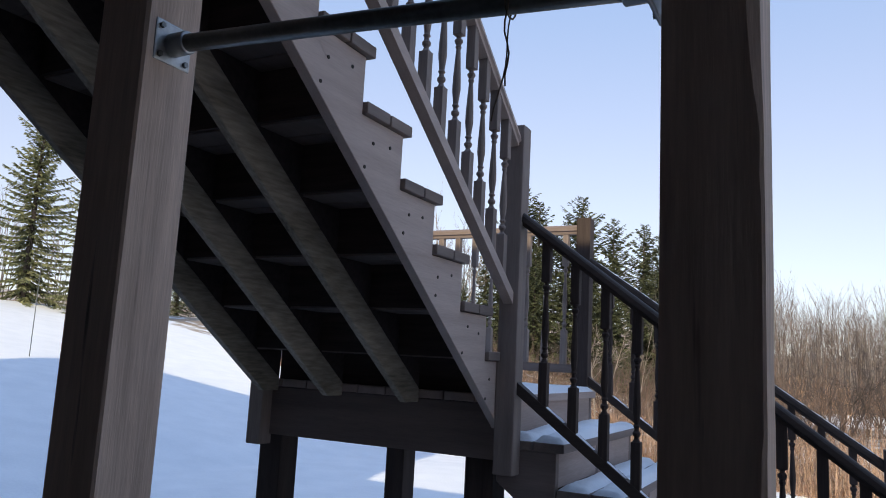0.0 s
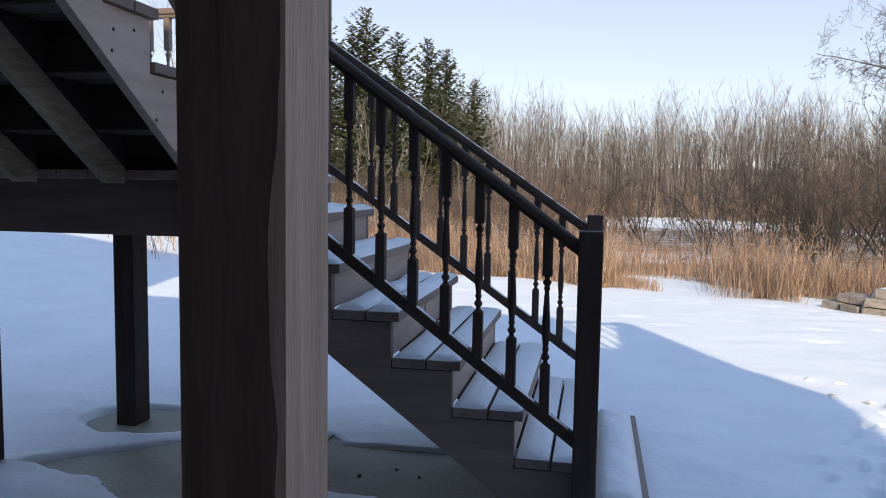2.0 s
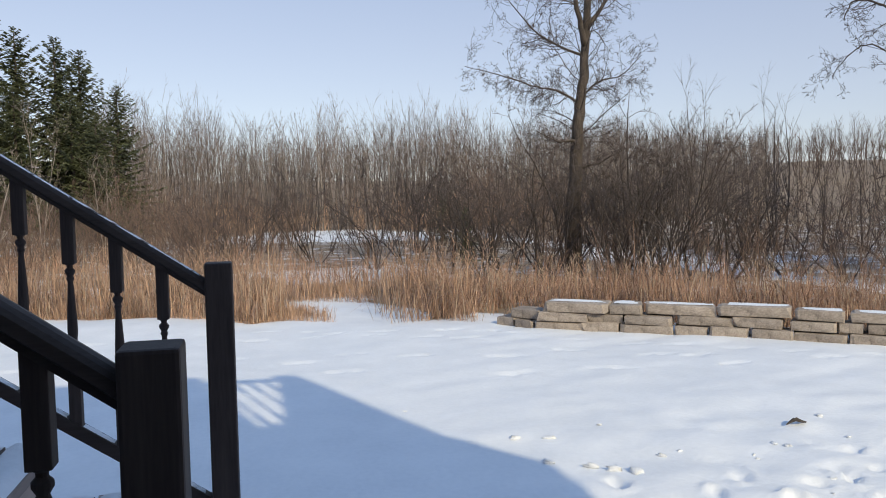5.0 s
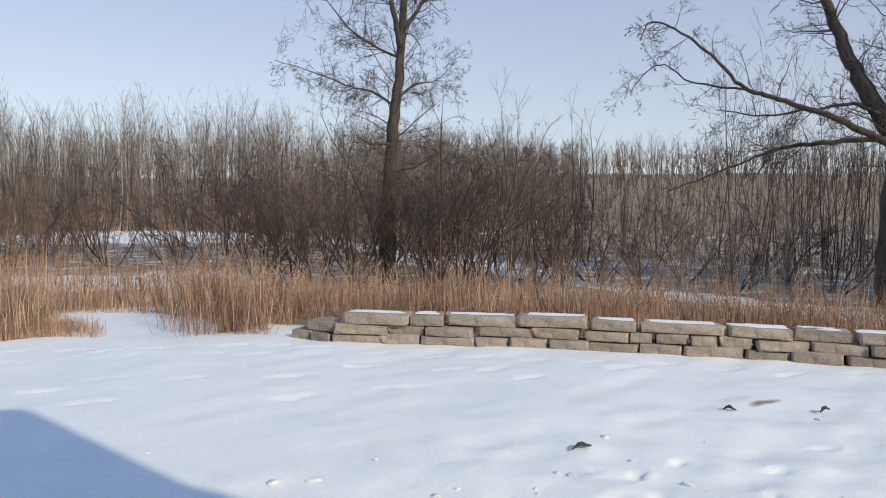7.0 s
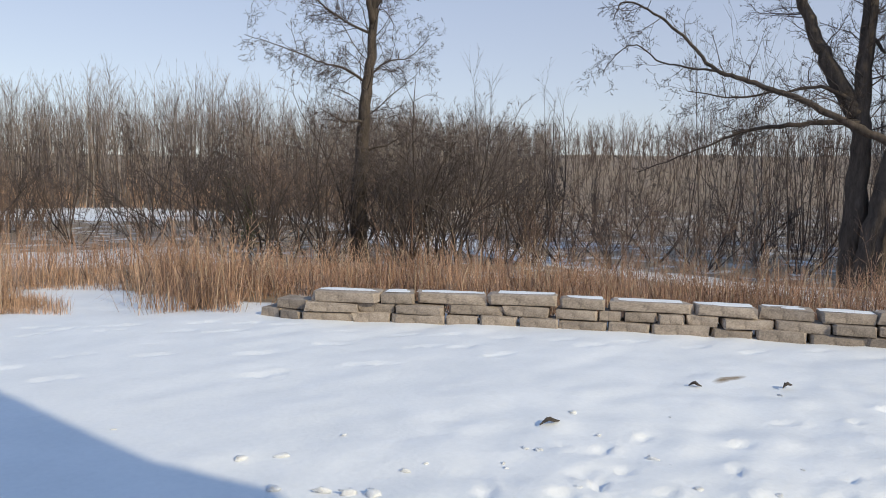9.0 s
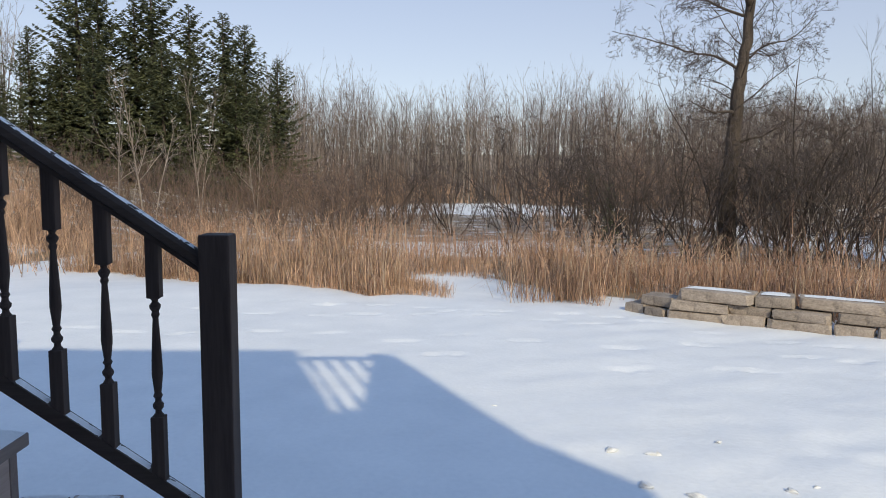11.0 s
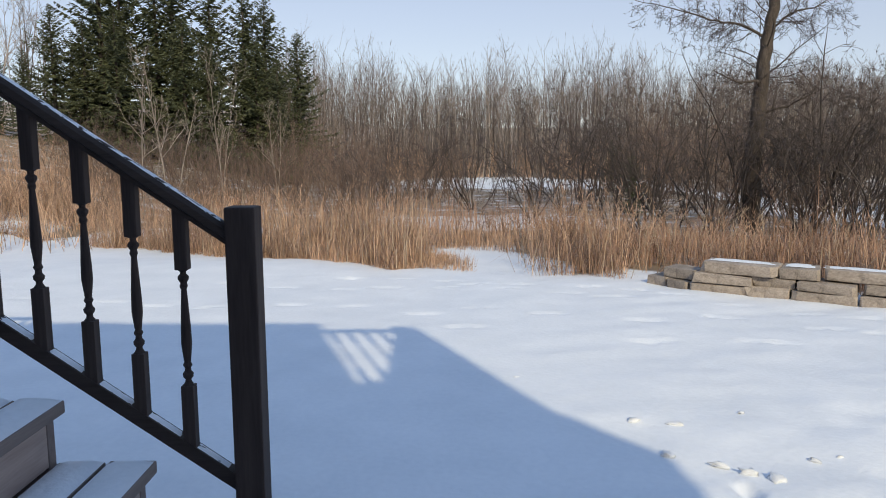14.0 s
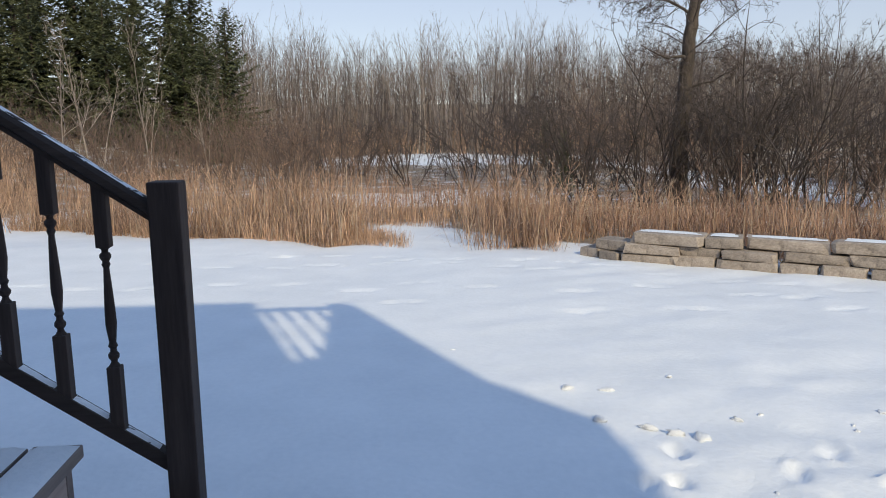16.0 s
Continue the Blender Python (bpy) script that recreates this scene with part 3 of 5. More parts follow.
# ---- turned balusters and rails ----
def baluster_mesh(length, material):
    """A two-inch square spindle with a turned middle; its foot is at z = 0."""
    top, foot = 0.255 * length, 0.27 * length
    bm = box(-0.019, 0.019, -0.019, 0.019, 0, foot, 0.003)
    add_box(bm, -0.019, 0.019, -0.019, 0.019, length - top, length, 0.003)
    h = length - top - foot
    prof = [(0.017, 0), (0.010, 0.03), (0.009, 0.05), (0.0155, 0.075), (0.0165, 0.10), (0.010, 0.125), (0.009, 0.15), (0.014, 0.175), (0.010, 0.20),
            (0.013, 0.27), (0.0165, 0.36), (0.0155, 0.48), (0.011, 0.72), (0.0085, 0.83), (0.0125, 0.86), (0.0095, 0.885), (0.0165, 0.92), (0.0165, 0.94), (0.009, 0.965), (0.010, 0.985), (0.017, 1.0)]
    t = lathe([(r, foot + f * h) for r, f in prof], 10)
    me = bpy.data.meshes.new("t")
    t.to_mesh(me)
    t.free()
    bm.from_mesh(me)
    bpy.data.meshes.remove(me)
    me = finish(bm, "baluster", material)
    return me


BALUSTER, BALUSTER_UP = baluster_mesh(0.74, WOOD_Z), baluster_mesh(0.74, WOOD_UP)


def rail_profile(wide, high, round_top):
    if not round_top:
        return [(-wide / 2, 0), (wide / 2, 0), (wide / 2, high), (-wide / 2, high)]
    pts = [(-wide * 0.33, 0), (wide * 0.33, 0), (wide * 0.36, high * 0.25), (wide * 0.5, high * 0.36)]
    pts += [(wide / 2 * math.cos(a), high * 0.55 + high * 0.45 * math.sin(a)) for a in [math.pi * k / 8 for k in range(1, 8)]]
    return pts + [(-wide * 0.5, high * 0.36), (-wide * 0.36, high * 0.25)]


def sloped_rail(a, b, wide, high, round_top):
    """A rail whose underside runs from a to b; its ends are cut upright."""
    a, b = Vector(a), Vector(b)
    d = b - a
    side = Vector((d.y, -d.x, 0)).normalized()
    bm = bmesh.new()
    rings = [[bm.verts.new(p + side * u + Vector((0, 0, v))) for u, v in rail_profile(wide, high, round_top)] for p in (a, a.lerp(b, 0.5), b)]
    n = len(rings[0])
    for r, s in zip(rings, rings[1:]):
        for k in range(n):
            bm.faces.new((r[k], r[(k + 1) % n], s[(k + 1) % n], s[k]))
    bm.faces.new(rings[0][::-1])
    bm.faces.new(rings[-1])
    return bm


def newel(rail, x, y, z0, z1, material):
    bm = add_box(bmesh.new(), x, x + 0.09, y, y + 0.09, z0, z1, 0.007)
    p = at_world(part("newel_post", bm, material, rail), rail)
    return p


def railing(label, a, b, low, tops, spindles, material, group="stair railings", posts=(), lit_tone=False):
    """Between plan points a and b: underside heights of the lower rail and handrail at a and b, spindle fractions, newel posts."""
    rail = thing("stair_railing", (a[0], a[1], 0), label, "railing", group)
    (l0, l1), (t0, t1) = low, tops
    at_world(part("bottom_rail", sloped_rail((*a, l0), (*b, l1), 0.045, 0.052, False), material, rail), rail)
    at_world(part("handrail", sloped_rail((*a, t0), (*b, t1), 0.066, 0.062, True), material, rail, "rounded handrail", smooth=False), rail)
    for f in spindles:
        s = part("baluster", BALUSTER_UP if lit_tone else BALUSTER, None, rail)
        x, y = a[0] + (b[0] - a[0]) * f, a[1] + (b[1] - a[1]) * f
        foot, head = l0 + (l1 - l0) * f + 0.03, t0 + (t1 - t0) * f + 0.02
        s.location = (x - a[0], y - a[1], foot)
        s.scale = (1, 1, (head - foot) / 0.74)
    for x, y, z0, z1 in posts:
        newel(rail, x, y, z0, z1, WOOD_UP if lit_tone else WOOD_Z)
    return rail


RISE, RUN = 0.187, 0.2545
NOSE = [0.311 - RUN * k for k in range(8)]
TOPZ = [0.120 + RISE * k for k in range(8)]
Y_NEAR, Y_FAR = 0.092, 1.42
NEWEL_TOP = 1.222


def tread_boards(x_nose, z, y0, y1, parent, seed):
    """Two boards side by side with a gap."""
    rng = random.Random(seed)
    for k, (a, b) in enumerate(((x_nose - 0.137, x_nose), (x_nose - 0.283, x_nose - 0.145))):
        e0, e1 = rng.uniform(-0.004, 0.004), rng.uniform(-0.006, 0.006)
        at_world(part("tread_board", box(a, b, y0 + e0, y1 + e1, z - 0.038, z, 0.005), WOOD_TREAD, parent), parent)


def build_lower_flight():
    st = thing("lower_stairs", (-0.6, 0.7, 0), "brown-stained wooden stair flight dusted with snow", "stairs")
    for k in range(7):
        tread_boards(NOSE[k], TOPZ[k], Y_NEAR, Y_FAR, st, k)
        z0 = TOPZ[k - 1] if k else 0.0
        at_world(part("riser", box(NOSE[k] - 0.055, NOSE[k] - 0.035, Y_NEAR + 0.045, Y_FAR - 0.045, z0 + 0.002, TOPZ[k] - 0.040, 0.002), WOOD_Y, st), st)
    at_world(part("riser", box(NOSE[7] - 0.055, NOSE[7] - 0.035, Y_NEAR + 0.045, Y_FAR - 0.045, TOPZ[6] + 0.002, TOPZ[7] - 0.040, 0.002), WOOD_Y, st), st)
    # closed stringers: stepped above, straight below
    for y in (Y_NEAR + 0.004, 0.70, Y_FAR - 0.042):
        out = [(NOSE[0] - 0.034, 0.004)]
        for k in range(7):
            out += [(NOSE[k] - 0.034, TOPZ[k] - 0.041), (NOSE[k + 1] - 0.034, TOPZ[k] - 0.041)]
        out += [(NOSE[7] - 0.034, TOPZ[7] - 0.05), (-1.52, TOPZ[7] - 0.05), (-1.52, 1.06), (-0.105, 0.004)]
        at_world(part("stringer", slab_of(out, "y", y, y + 0.038, 0.002), WOOD_X, st), st)
    return st


def build_landing():
    ld = thing("stair_landing", (-2.1, 0.7, 0), "brown-stained wooden stair landing on square posts", "landing")
    x0, x1, y0, y1 = -2.878, NOSE[7], 0.072, 1.47
    z = TOPZ[7]
    n = 9
    w = (x1 - x0) / n
    for k in range(n):
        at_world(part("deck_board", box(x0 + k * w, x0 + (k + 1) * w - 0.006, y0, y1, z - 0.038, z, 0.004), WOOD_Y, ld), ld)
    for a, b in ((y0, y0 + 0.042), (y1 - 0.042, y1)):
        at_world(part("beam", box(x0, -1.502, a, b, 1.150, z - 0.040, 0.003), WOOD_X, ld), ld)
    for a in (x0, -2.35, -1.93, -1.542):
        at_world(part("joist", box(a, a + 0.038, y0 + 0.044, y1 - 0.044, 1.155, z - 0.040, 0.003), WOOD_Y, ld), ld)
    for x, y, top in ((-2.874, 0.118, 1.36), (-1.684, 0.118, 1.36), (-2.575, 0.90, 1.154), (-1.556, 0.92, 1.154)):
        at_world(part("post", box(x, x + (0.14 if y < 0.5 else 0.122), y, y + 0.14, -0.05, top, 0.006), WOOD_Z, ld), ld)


def build_upper_flight():
    st = thing("upper_stairs", (-2.1, -1.0, 0), "brown-stained open-backed wooden stair flight seen from below", "stairs")
    xl, xr = -2.78, -1.502
    back = [-0.118 - RUN * (k - 1) for k in range(0, 9)]
    zs = [TOPZ[7] + RISE * k for k in range(0, 9)]
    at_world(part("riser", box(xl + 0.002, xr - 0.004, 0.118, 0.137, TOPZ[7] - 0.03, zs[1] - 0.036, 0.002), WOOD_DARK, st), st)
    for k in range(1, 9):
        b = back[k]
        for c, d in ((b + 0.002, b + 0.139), (b + 0.147, b + 0.284)):
            at_world(part("tread_board", box(xl - 0.015, xr + 0.018, c, d, zs[k] - 0.038, zs[k], 0.004), WOOD_TREAD, st), st)
        top = zs[k + 1] - 0.04 if k < 8 else DECK_Z - 0.3
        if k < 8:
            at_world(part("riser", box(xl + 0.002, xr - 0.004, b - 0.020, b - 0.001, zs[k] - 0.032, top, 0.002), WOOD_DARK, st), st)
    rng = random.Random(4)
    for k in range(1, 9):
        for dy, dz in ((0.06, -0.10), (0.17, -0.105), (0.03, -0.19)):
            V, F = [], []
            c = Vector((xr, back[k] + dy + rng.uniform(-0.015, 0.015), zs[k] + dz + rng.uniform(-0.02, 0.01)))
            tube(V, F, [c, c + Vector((0.0025, 0, 0))], [0.0065, 0.006], 8)
            at_world(part("screw", mesh_of("screw", V, F, DEADLEAF, False), None, st), st)
    for x in (-1.540, -1.950, -2.380, -2.775):
        low = lambda y: 1.335 - 0.722 * y
        out = [(0.070, low(0.070)), (-1.898, low(-1.898)), (-1.898, zs[8] - 0.041)]
        for k in range(8, 0, -1):
            out += [(back[k], zs[k] - 0.041), (back[k] - (-RUN), zs[k] - 0.041)] if k > 1 else [(back[k], zs[k] - 0.041), (0.070, zs[k] - 0.041)]
        clean = []
        for p in out:
            if not clean or (abs(p[0] - clean[-1][0]) + abs(p[1] - clean[-1][1])) > 1e-4:
                clean.append(p)
        if x > -1.6:
            at_world(part("stringer", slab_of(clean, "x", x, x + 0.038, 0.002), WOOD_SY, st), st)
            continue
        # Inner stringers split in two: pale strip for bounced light, dark half for shade.
        foot = [(-0.045, 1.372), (-1.898, low(-1.898)), (-1.898, low(-1.898) + 0.15), (0.068, low(0.068) + 0.15), (0.068, 1.372)]
        at_world(part("stringer", slab_of(foot, "x", x, x + 0.038, 0.004), WOOD_LIT_STRIP, st, "mossy stringer, lower strip in a lit tone"), st)
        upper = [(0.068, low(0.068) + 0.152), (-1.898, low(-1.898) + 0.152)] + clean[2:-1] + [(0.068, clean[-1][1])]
        at_world(part("stringer_shade_half", slab_of(upper, "x", x + 0.004, x + 0.034, 0), WOOD_DARK, st, "notched upper half of the stringer, darkened for shade"), st)


def build_railings():
    hr = lambda x: 1.128 - 0.742 * x     # underside of the handrail
    br = lambda x: 0.393 - 0.742 * x     # underside of the bottom rail
    xa, xb = -1.41, 0.0
    near = [(x - xa) / (xb - xa) for x in [-0.114 - 0.1315 * k for k in range(10)]]
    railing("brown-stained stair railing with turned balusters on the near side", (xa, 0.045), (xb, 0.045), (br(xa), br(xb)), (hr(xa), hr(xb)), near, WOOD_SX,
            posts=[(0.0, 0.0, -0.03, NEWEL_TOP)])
    hf = lambda x: 1.128 - 0.69 * x
    bf = lambda x: 0.372 - 0.71 * x
    xa, xb = -1.535, 0.013
    far = [(x - xa) / (xb - xa) for x in [-0.126 - 0.1425 * k for k in range(10)]]
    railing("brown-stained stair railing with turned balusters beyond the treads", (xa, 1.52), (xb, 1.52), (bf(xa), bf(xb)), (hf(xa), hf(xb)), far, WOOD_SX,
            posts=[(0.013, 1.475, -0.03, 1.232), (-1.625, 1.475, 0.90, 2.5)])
    # level rail round the landing's far side
    railing("brown-stained level landing railing with turned balusters", (-2.81, 1.52), (-1.625, 1.52), (1.53, 1.53), (2.40, 2.40),
            [0.07 + 0.108 * k for k in range(9)], WOOD_X, posts=[(-2.90, 1.475, 0.90, 2.5)], lit_tone=True)
    railing("brown-stained level landing railing at its closed end", (-2.855, 0.09), (-2.855, 1.475), (1.53, 1.53), (2.40, 2.40),
            [0.06 + 0.098 * k for k in range(10)], WOOD_Y)
    # up the second flight, both sides
    for x, lab in ((-1.455, "brown-stained stair railing climbing to the deck"), (-2.825, "brown-stained stair railing climbing on the outer side")):
        t = lambda y: 2.535 - 0.735 * y
        b = lambda y: 1.825 - 0.70 * y
        ya, yb = -1.95, 0.0
        posts = [(x - 0.045, -2.04, 2.85, 4.2)] + [(x - 0.045, 0.0, 1.10, 2.634)]
        railing(lab, (x, ya), (x, yb), (b(ya), b(yb)), (t(ya), t(yb)), [(y - ya) / (yb - ya) for y in [-0.10 - 0.1235 * k for k in range(15)]], WOOD_SY, posts=posts, lit_tone=True)
    # deck rail overhead
    zt = 4.10
    railing("brown-stained deck railing overhead", (-1.41, -1.98), (2.38, -1.98), (3.24, 3.24), (zt, zt), [0.03 + 0.0335 * k for k in range(29)], WOOD_X, "deck railings",
            posts=[(2.38, -2.025, 2.84, 4.2)])
    railing("brown-stained deck railing overhead at the end", (2.425, -5.04), (2.425, -2.025), (3.24, 3.24), (zt, zt), [0.03 + 0.042 * k for k in range(23)], WOOD_Y, "deck railings")


def build_bar():
    bar = thing("pull_up_bar", (-0.93, -1.96, 2.17), "dull steel pipe bar held between two posts by square flanges", "bar")
    y, za, zb = -1.96, 2.196, 2.135
    V, F = [], []
    tube(V, F, [Vector((-1.39, y, za)), Vector((-0.9, y, (za + zb) / 2)), Vector((-0.45, y, zb))], [0.0185] * 3, 16)
    at_world(part("pipe", mesh_of("pipe", V, F, PIPE), None, bar), bar)
    for x, s, z in ((-1.43, 1, za), (-0.42, -1, zb)):
        fl = at_world(part("flange", add_box(bmesh.new(), min(x, x + s * 0.008), max(x, x + s * 0.008), y - 0.048, y + 0.048, z - 0.045, z + 0.045, 0.0035), STEEL, bar, "square galvanised steel flange"), bar)
        V, F = [], []
        tube(V, F, [Vector((x + s * 0.006, y, z)), Vector((x + s * 0.05, y, z)), Vector((x + s * 0.052, y, z))], [0.025, 0.0245, 0.022], 16)
        part("collar", mesh_of("collar", V, F, STEEL), None, fl)
        for dy in (-0.034, 0.034):
            for dz in (-0.031, 0.031):
                V, F = [], []
                tube(V, F, [Vector((x + s * 0.008, y + dy, z + dz)), Vector((x + s * 0.014, y + dy, z + dz))], [0.0068, 0.0062], 6)
                part("bolt", mesh_of("bolt", V, F, PIPE, False), None, fl)
    # twine tied to the bar
    V, F = [], []
    p = [Vector((-0.655 + 0.004 * math.sin(k * 1.3), y - 0.02 + 0.002 * k, 2.165 - 0.0175 * k)) for k in range(10)]
    tube(V, F, p, [0.0016] * 10, 5)
    q = [Vector((-0.655 - 0.0025 * k - 0.004 * math.sin(k * 0.9), y + 0.02 - 0.002 * k, 2.165 - 0.0235 * k)) for k in range(10)]
    tube(V, F, q, [0.0014] * 10, 5)
    tube(V, F, [Vector((-0.655, y + 0.024 * math.cos(a), 2.147 + 0.024 * math.sin(a))) for a in [k * math.pi / 6 for k in range(13)]], [0.0017] * 13, 5)
    tagged(new("twine", mesh_of("twine", V, F, CORD)), "frayed brown twine hanging from the steel bar", "twine")


build_house()
build_deck()
build_landing()
build_lower_flight()
build_upper_flight()
build_railings()
build_bar()


# ---- snow lying on the stairs ----
def snow_bed(x0, x1, y0, y1, z, thick, cover, seed, label="thin crusted snow on a stair tread", step=0.02):
    nx, ny = max(4, int((x1 - x0) / step)), max(4, int((y1 - y0) / step))
    X, Y = np.meshgrid(np.linspace(x0, x1, nx), np.linspace(y0, y1, ny))
    d = np.minimum(np.minimum(X - x0, x1 - X), np.minimum(Y - y0, y1 - Y))
    h = thick * np.sqrt(1 - (1 - np.clip(d / (thick * 1.1 + 0.006), 0, 1)) ** 2)
    n = smooth_noise(X * 5, Y * 4, seed) * 0.6 + smooth_noise(X * 14, Y * 11, seed + 9) * 0.4
    h = h * (0.75 + 0.35 * n) - np.clip(0.25 - cover + 0.5 * (n * 0.5 + 0.5) - 0.15, 0, 1) * thick * 4.0
    Z = z + np.maximum(h, -0.004)
    idx = np.arange(nx * ny).reshape(ny, nx)
    f = np.stack([idx[:-1, :-1], idx[:-1, 1:], idx[1:, 1:], idx[1:, :-1]], -1).reshape(-1, 4)
    me = quads("snow", np.stack([X, Y, Z], -1).reshape(-1, 3), f, SNOW, smooth=True)
    return tagged(new("snow_patch", me), label, "snow", "snow on the stairs")


def stair_snow():
    snow_bed(NOSE[0] - 0.215, NOSE[0] - 0.028, Y_NEAR + 0.05, Y_FAR - 0.02, TOPZ[0], 0.068, 1.0, 1, "thick rounded snow on the bottom stair tread")
    for k, (t, c) in enumerate(((0.014, 0.78), (0.018, 0.76), (0.022, 0.80), (0.028, 0.84), (0.036, 0.92), (0.045, 0.97)), start=1):
        for a, b, s in ((NOSE[k] - 0.134, NOSE[k] - 0.004, 0), (NOSE[k] - 0.278, NOSE[k] - 0.148, 50)):
            snow_bed(a, b, Y_NEAR + 0.006, Y_FAR - 0.006, TOPZ[k], t, c, 10 * k + s)
    snow_bed(-2.74, NOSE[7] - 0.01, 0.20, 1.44, TOPZ[7], 0.035, 0.9, 77, "settled snow on the stair landing", 0.03)


stair_snow()


def rail_frost(a, b, z0, z1, gaps, wide, seed, label, n=14, thick=1.0):
    """Crusted snow left on a sloping rail, between fractions of its length."""
    for f0, f1 in gaps:
        V, F, m = [], [], 5
        for i in range(n):
            f = f0 + (f1 - f0) * i / (n - 1)
            for j in range(m):
                u = j / (m - 1) * 2 - 1
                edge = 0 if i in (0, n - 1) or abs(u) > 0.99 else 1
                h = thick * edge * (0.003 + 0.004 * noise.noise(Vector((f * 40, u * 2, seed)))) - (0.004 if noise.noise(Vector((f * 70, u * 3, seed + 4))) > 0.35 else 0)
                px, py = a[0] + (b[0] - a[0]) * f, a[1] + (b[1] - a[1]) * f
                V.append(Vector((px, py + u * wide / 2, z0 + (z1 - z0) * f + h)))
        for i in range(n - 1):
            for j in range(m - 1):
                k = i * m + j
                F.append((k, k + 1, k + m + 1, k + m))
        tagged(new("rail_frost", mesh_of("rail_frost", V, F, SNOW)), label, "frost", "snow on the stairs")


def build_frost():
    gaps = lambda step, n, first: [(first + step * k + 0.016, first + step * (k + 1) - 0.016) for k in range(n)]
    rail_frost((-1.535, 1.52), (0.013, 1.52), 0.372 + 0.71 * 1.535 + 0.053, 0.372 - 0.71 * 0.013 + 0.053, gaps(0.092, 10, 0.08), 0.034, 3, "crusted snow on the far bottom rail")
    rail_frost((-1.41, 0.045), (0.0, 0.045), 0.393 + 0.742 * 1.41 + 0.053, 0.393 + 0.053, gaps(0.0932, 10, 0.07), 0.030, 5, "crusted snow on the near bottom rail")
    rail_frost((-1.535, 1.52), (0.013, 1.52), 1.128 + 0.69 * 1.535 + 0.0595, 1.128 - 0.69 * 0.013 + 0.0595, [(0.03, 0.99)], 0.036, 8, "thin frost along the top of the far handrail", 190, 0.8)


build_frost()

# ---- retaining wall ----
def build_stone_wall():
    wall = thing("stone_retaining_wall", (5.2, 5.6, 0), "low dry-laid wall of weathered tan stone blocks capped with snow", "stone wall")
    pts = [Vector((x, y, 0)) for x, y in WALL_LINE]
    cum = [0.0]
    for a, b in zip(pts, pts[1:]):
        cum.append(cum[-1] + (b - a).length)

    def along(s):
        s = min(max(s, 0), cum[-1] - 1e-4)
        for i in range(len(pts) - 1):
            if s <= cum[i + 1]:
                f = (s - cum[i]) / (cum[i + 1] - cum[i])
                d = (pts[i + 1] - pts[i]).normalized()
                return pts[i].lerp(pts[i + 1], f), math.atan2(d.y, d.x)

    rng = random.Random(21)
    shapes = []
    for k in range(10):
        bm = bmesh.new()
        bmesh.ops.create_cube(bm, size=1)
        bmesh.ops.bevel(bm, geom=bm.edges[:], offset=0.06, segments=1, affect="EDGES")
        for v in bm.verts:
            v.co += Vector((rng.uniform(-0.03, 0.03), rng.uniform(-0.07, 0.07), rng.uniform(-0.085, 0.085)))
        shapes.append(finish(bm, "stone_block", STONE))
    heights = (0.125, 0.105, 0.115)
    for course in range(3):
        s, end = (0.0, 0.16, 0.66)[course], cum[-1] - (0.0, 0.45, 0.9)[course]
        z = sum(heights[:course])
        while s < end:
            long = rng.choice((0.26, 0.34, 0.42, 0.50, 0.58)) if course < 2 else rng.choice((0.38, 0.5, 0.62, 0.75, 0.85))
            p, a = along(s + long / 2)
            base = gz(p.x, p.y) - 0.03
            deep = rng.uniform(0.24, 0.30)
            back = 0.03 * course + rng.uniform(-0.022, 0.028) + 0.11
            n = Vector((-math.sin(a), math.cos(a), 0))
            b = part("stone_block", rng.choice(shapes), None, wall)
            h = heights[course] * rng.uniform(0.9, 1.03)
            b.location = Vector((p.x, p.y, 0)) + n * back + Vector((0, 0, base + z + h / 2)) - wall.location
            b.rotation_euler = (rng.uniform(-0.04, 0.04), rng.uniform(-0.022, 0.022), a + rng.uniform(-0.05, 0.05))
            b.scale = (long - rng.choice((0.004, 0.012, 0.03)), deep, h)
            if course == 2 and rng.random() < 0.9:
                top = base + z + h
                c, e = p + n * (back + 0.04), rng.uniform(0.7, 1.0)
                V, F = cap_snow(long * e, deep * rng.uniform(0.65, 0.92), rng.uniform(0.007, 0.015), rng)
                ob = new("snow_patch", mesh_of("snow_patch", V, F, SNOW))
                ob.location, ob.rotation_euler = (c.x + rng.uniform(-0.05, 0.05), c.y, top + 0.003), (0, 0, a)
                tagged(ob, "snow lying on a wall stone", "snow", "snow on the wall")
            s += long + rng.uniform(0.002, 0.014) + (0.05 if rng.random() < 0.06 else 0)


def cap_snow(lx, ly, h, rng):
    nx, ny = 9, 6
    V, F = [], []
    seed = rng.uniform(0, 50)
    for j in range(ny):
        for i in range(nx):
            u, v = i / (nx - 1) * 2 - 1, j / (ny - 1) * 2 - 1
            q = max(abs(u), abs(v))
            z = h * max(0, 1 - q ** 4) * (0.7 + 0.6 * noise.noise(Vector((u * 2 + seed, v * 2, seed)))) if q < 0.99 else 0
            w = 1 + 0.12 * noise.noise(Vector((u * 3, v * 3 + seed, 2)))
            V.append(Vector((u * lx / 2 * w, v * ly / 2 * w, z)))
    for j in range(ny - 1):
        for i in range(nx - 1):
            a = j * nx + i
            F.append((a, a + 1, a + nx + 1, a + nx))
    return V, F


build_stone_wall()


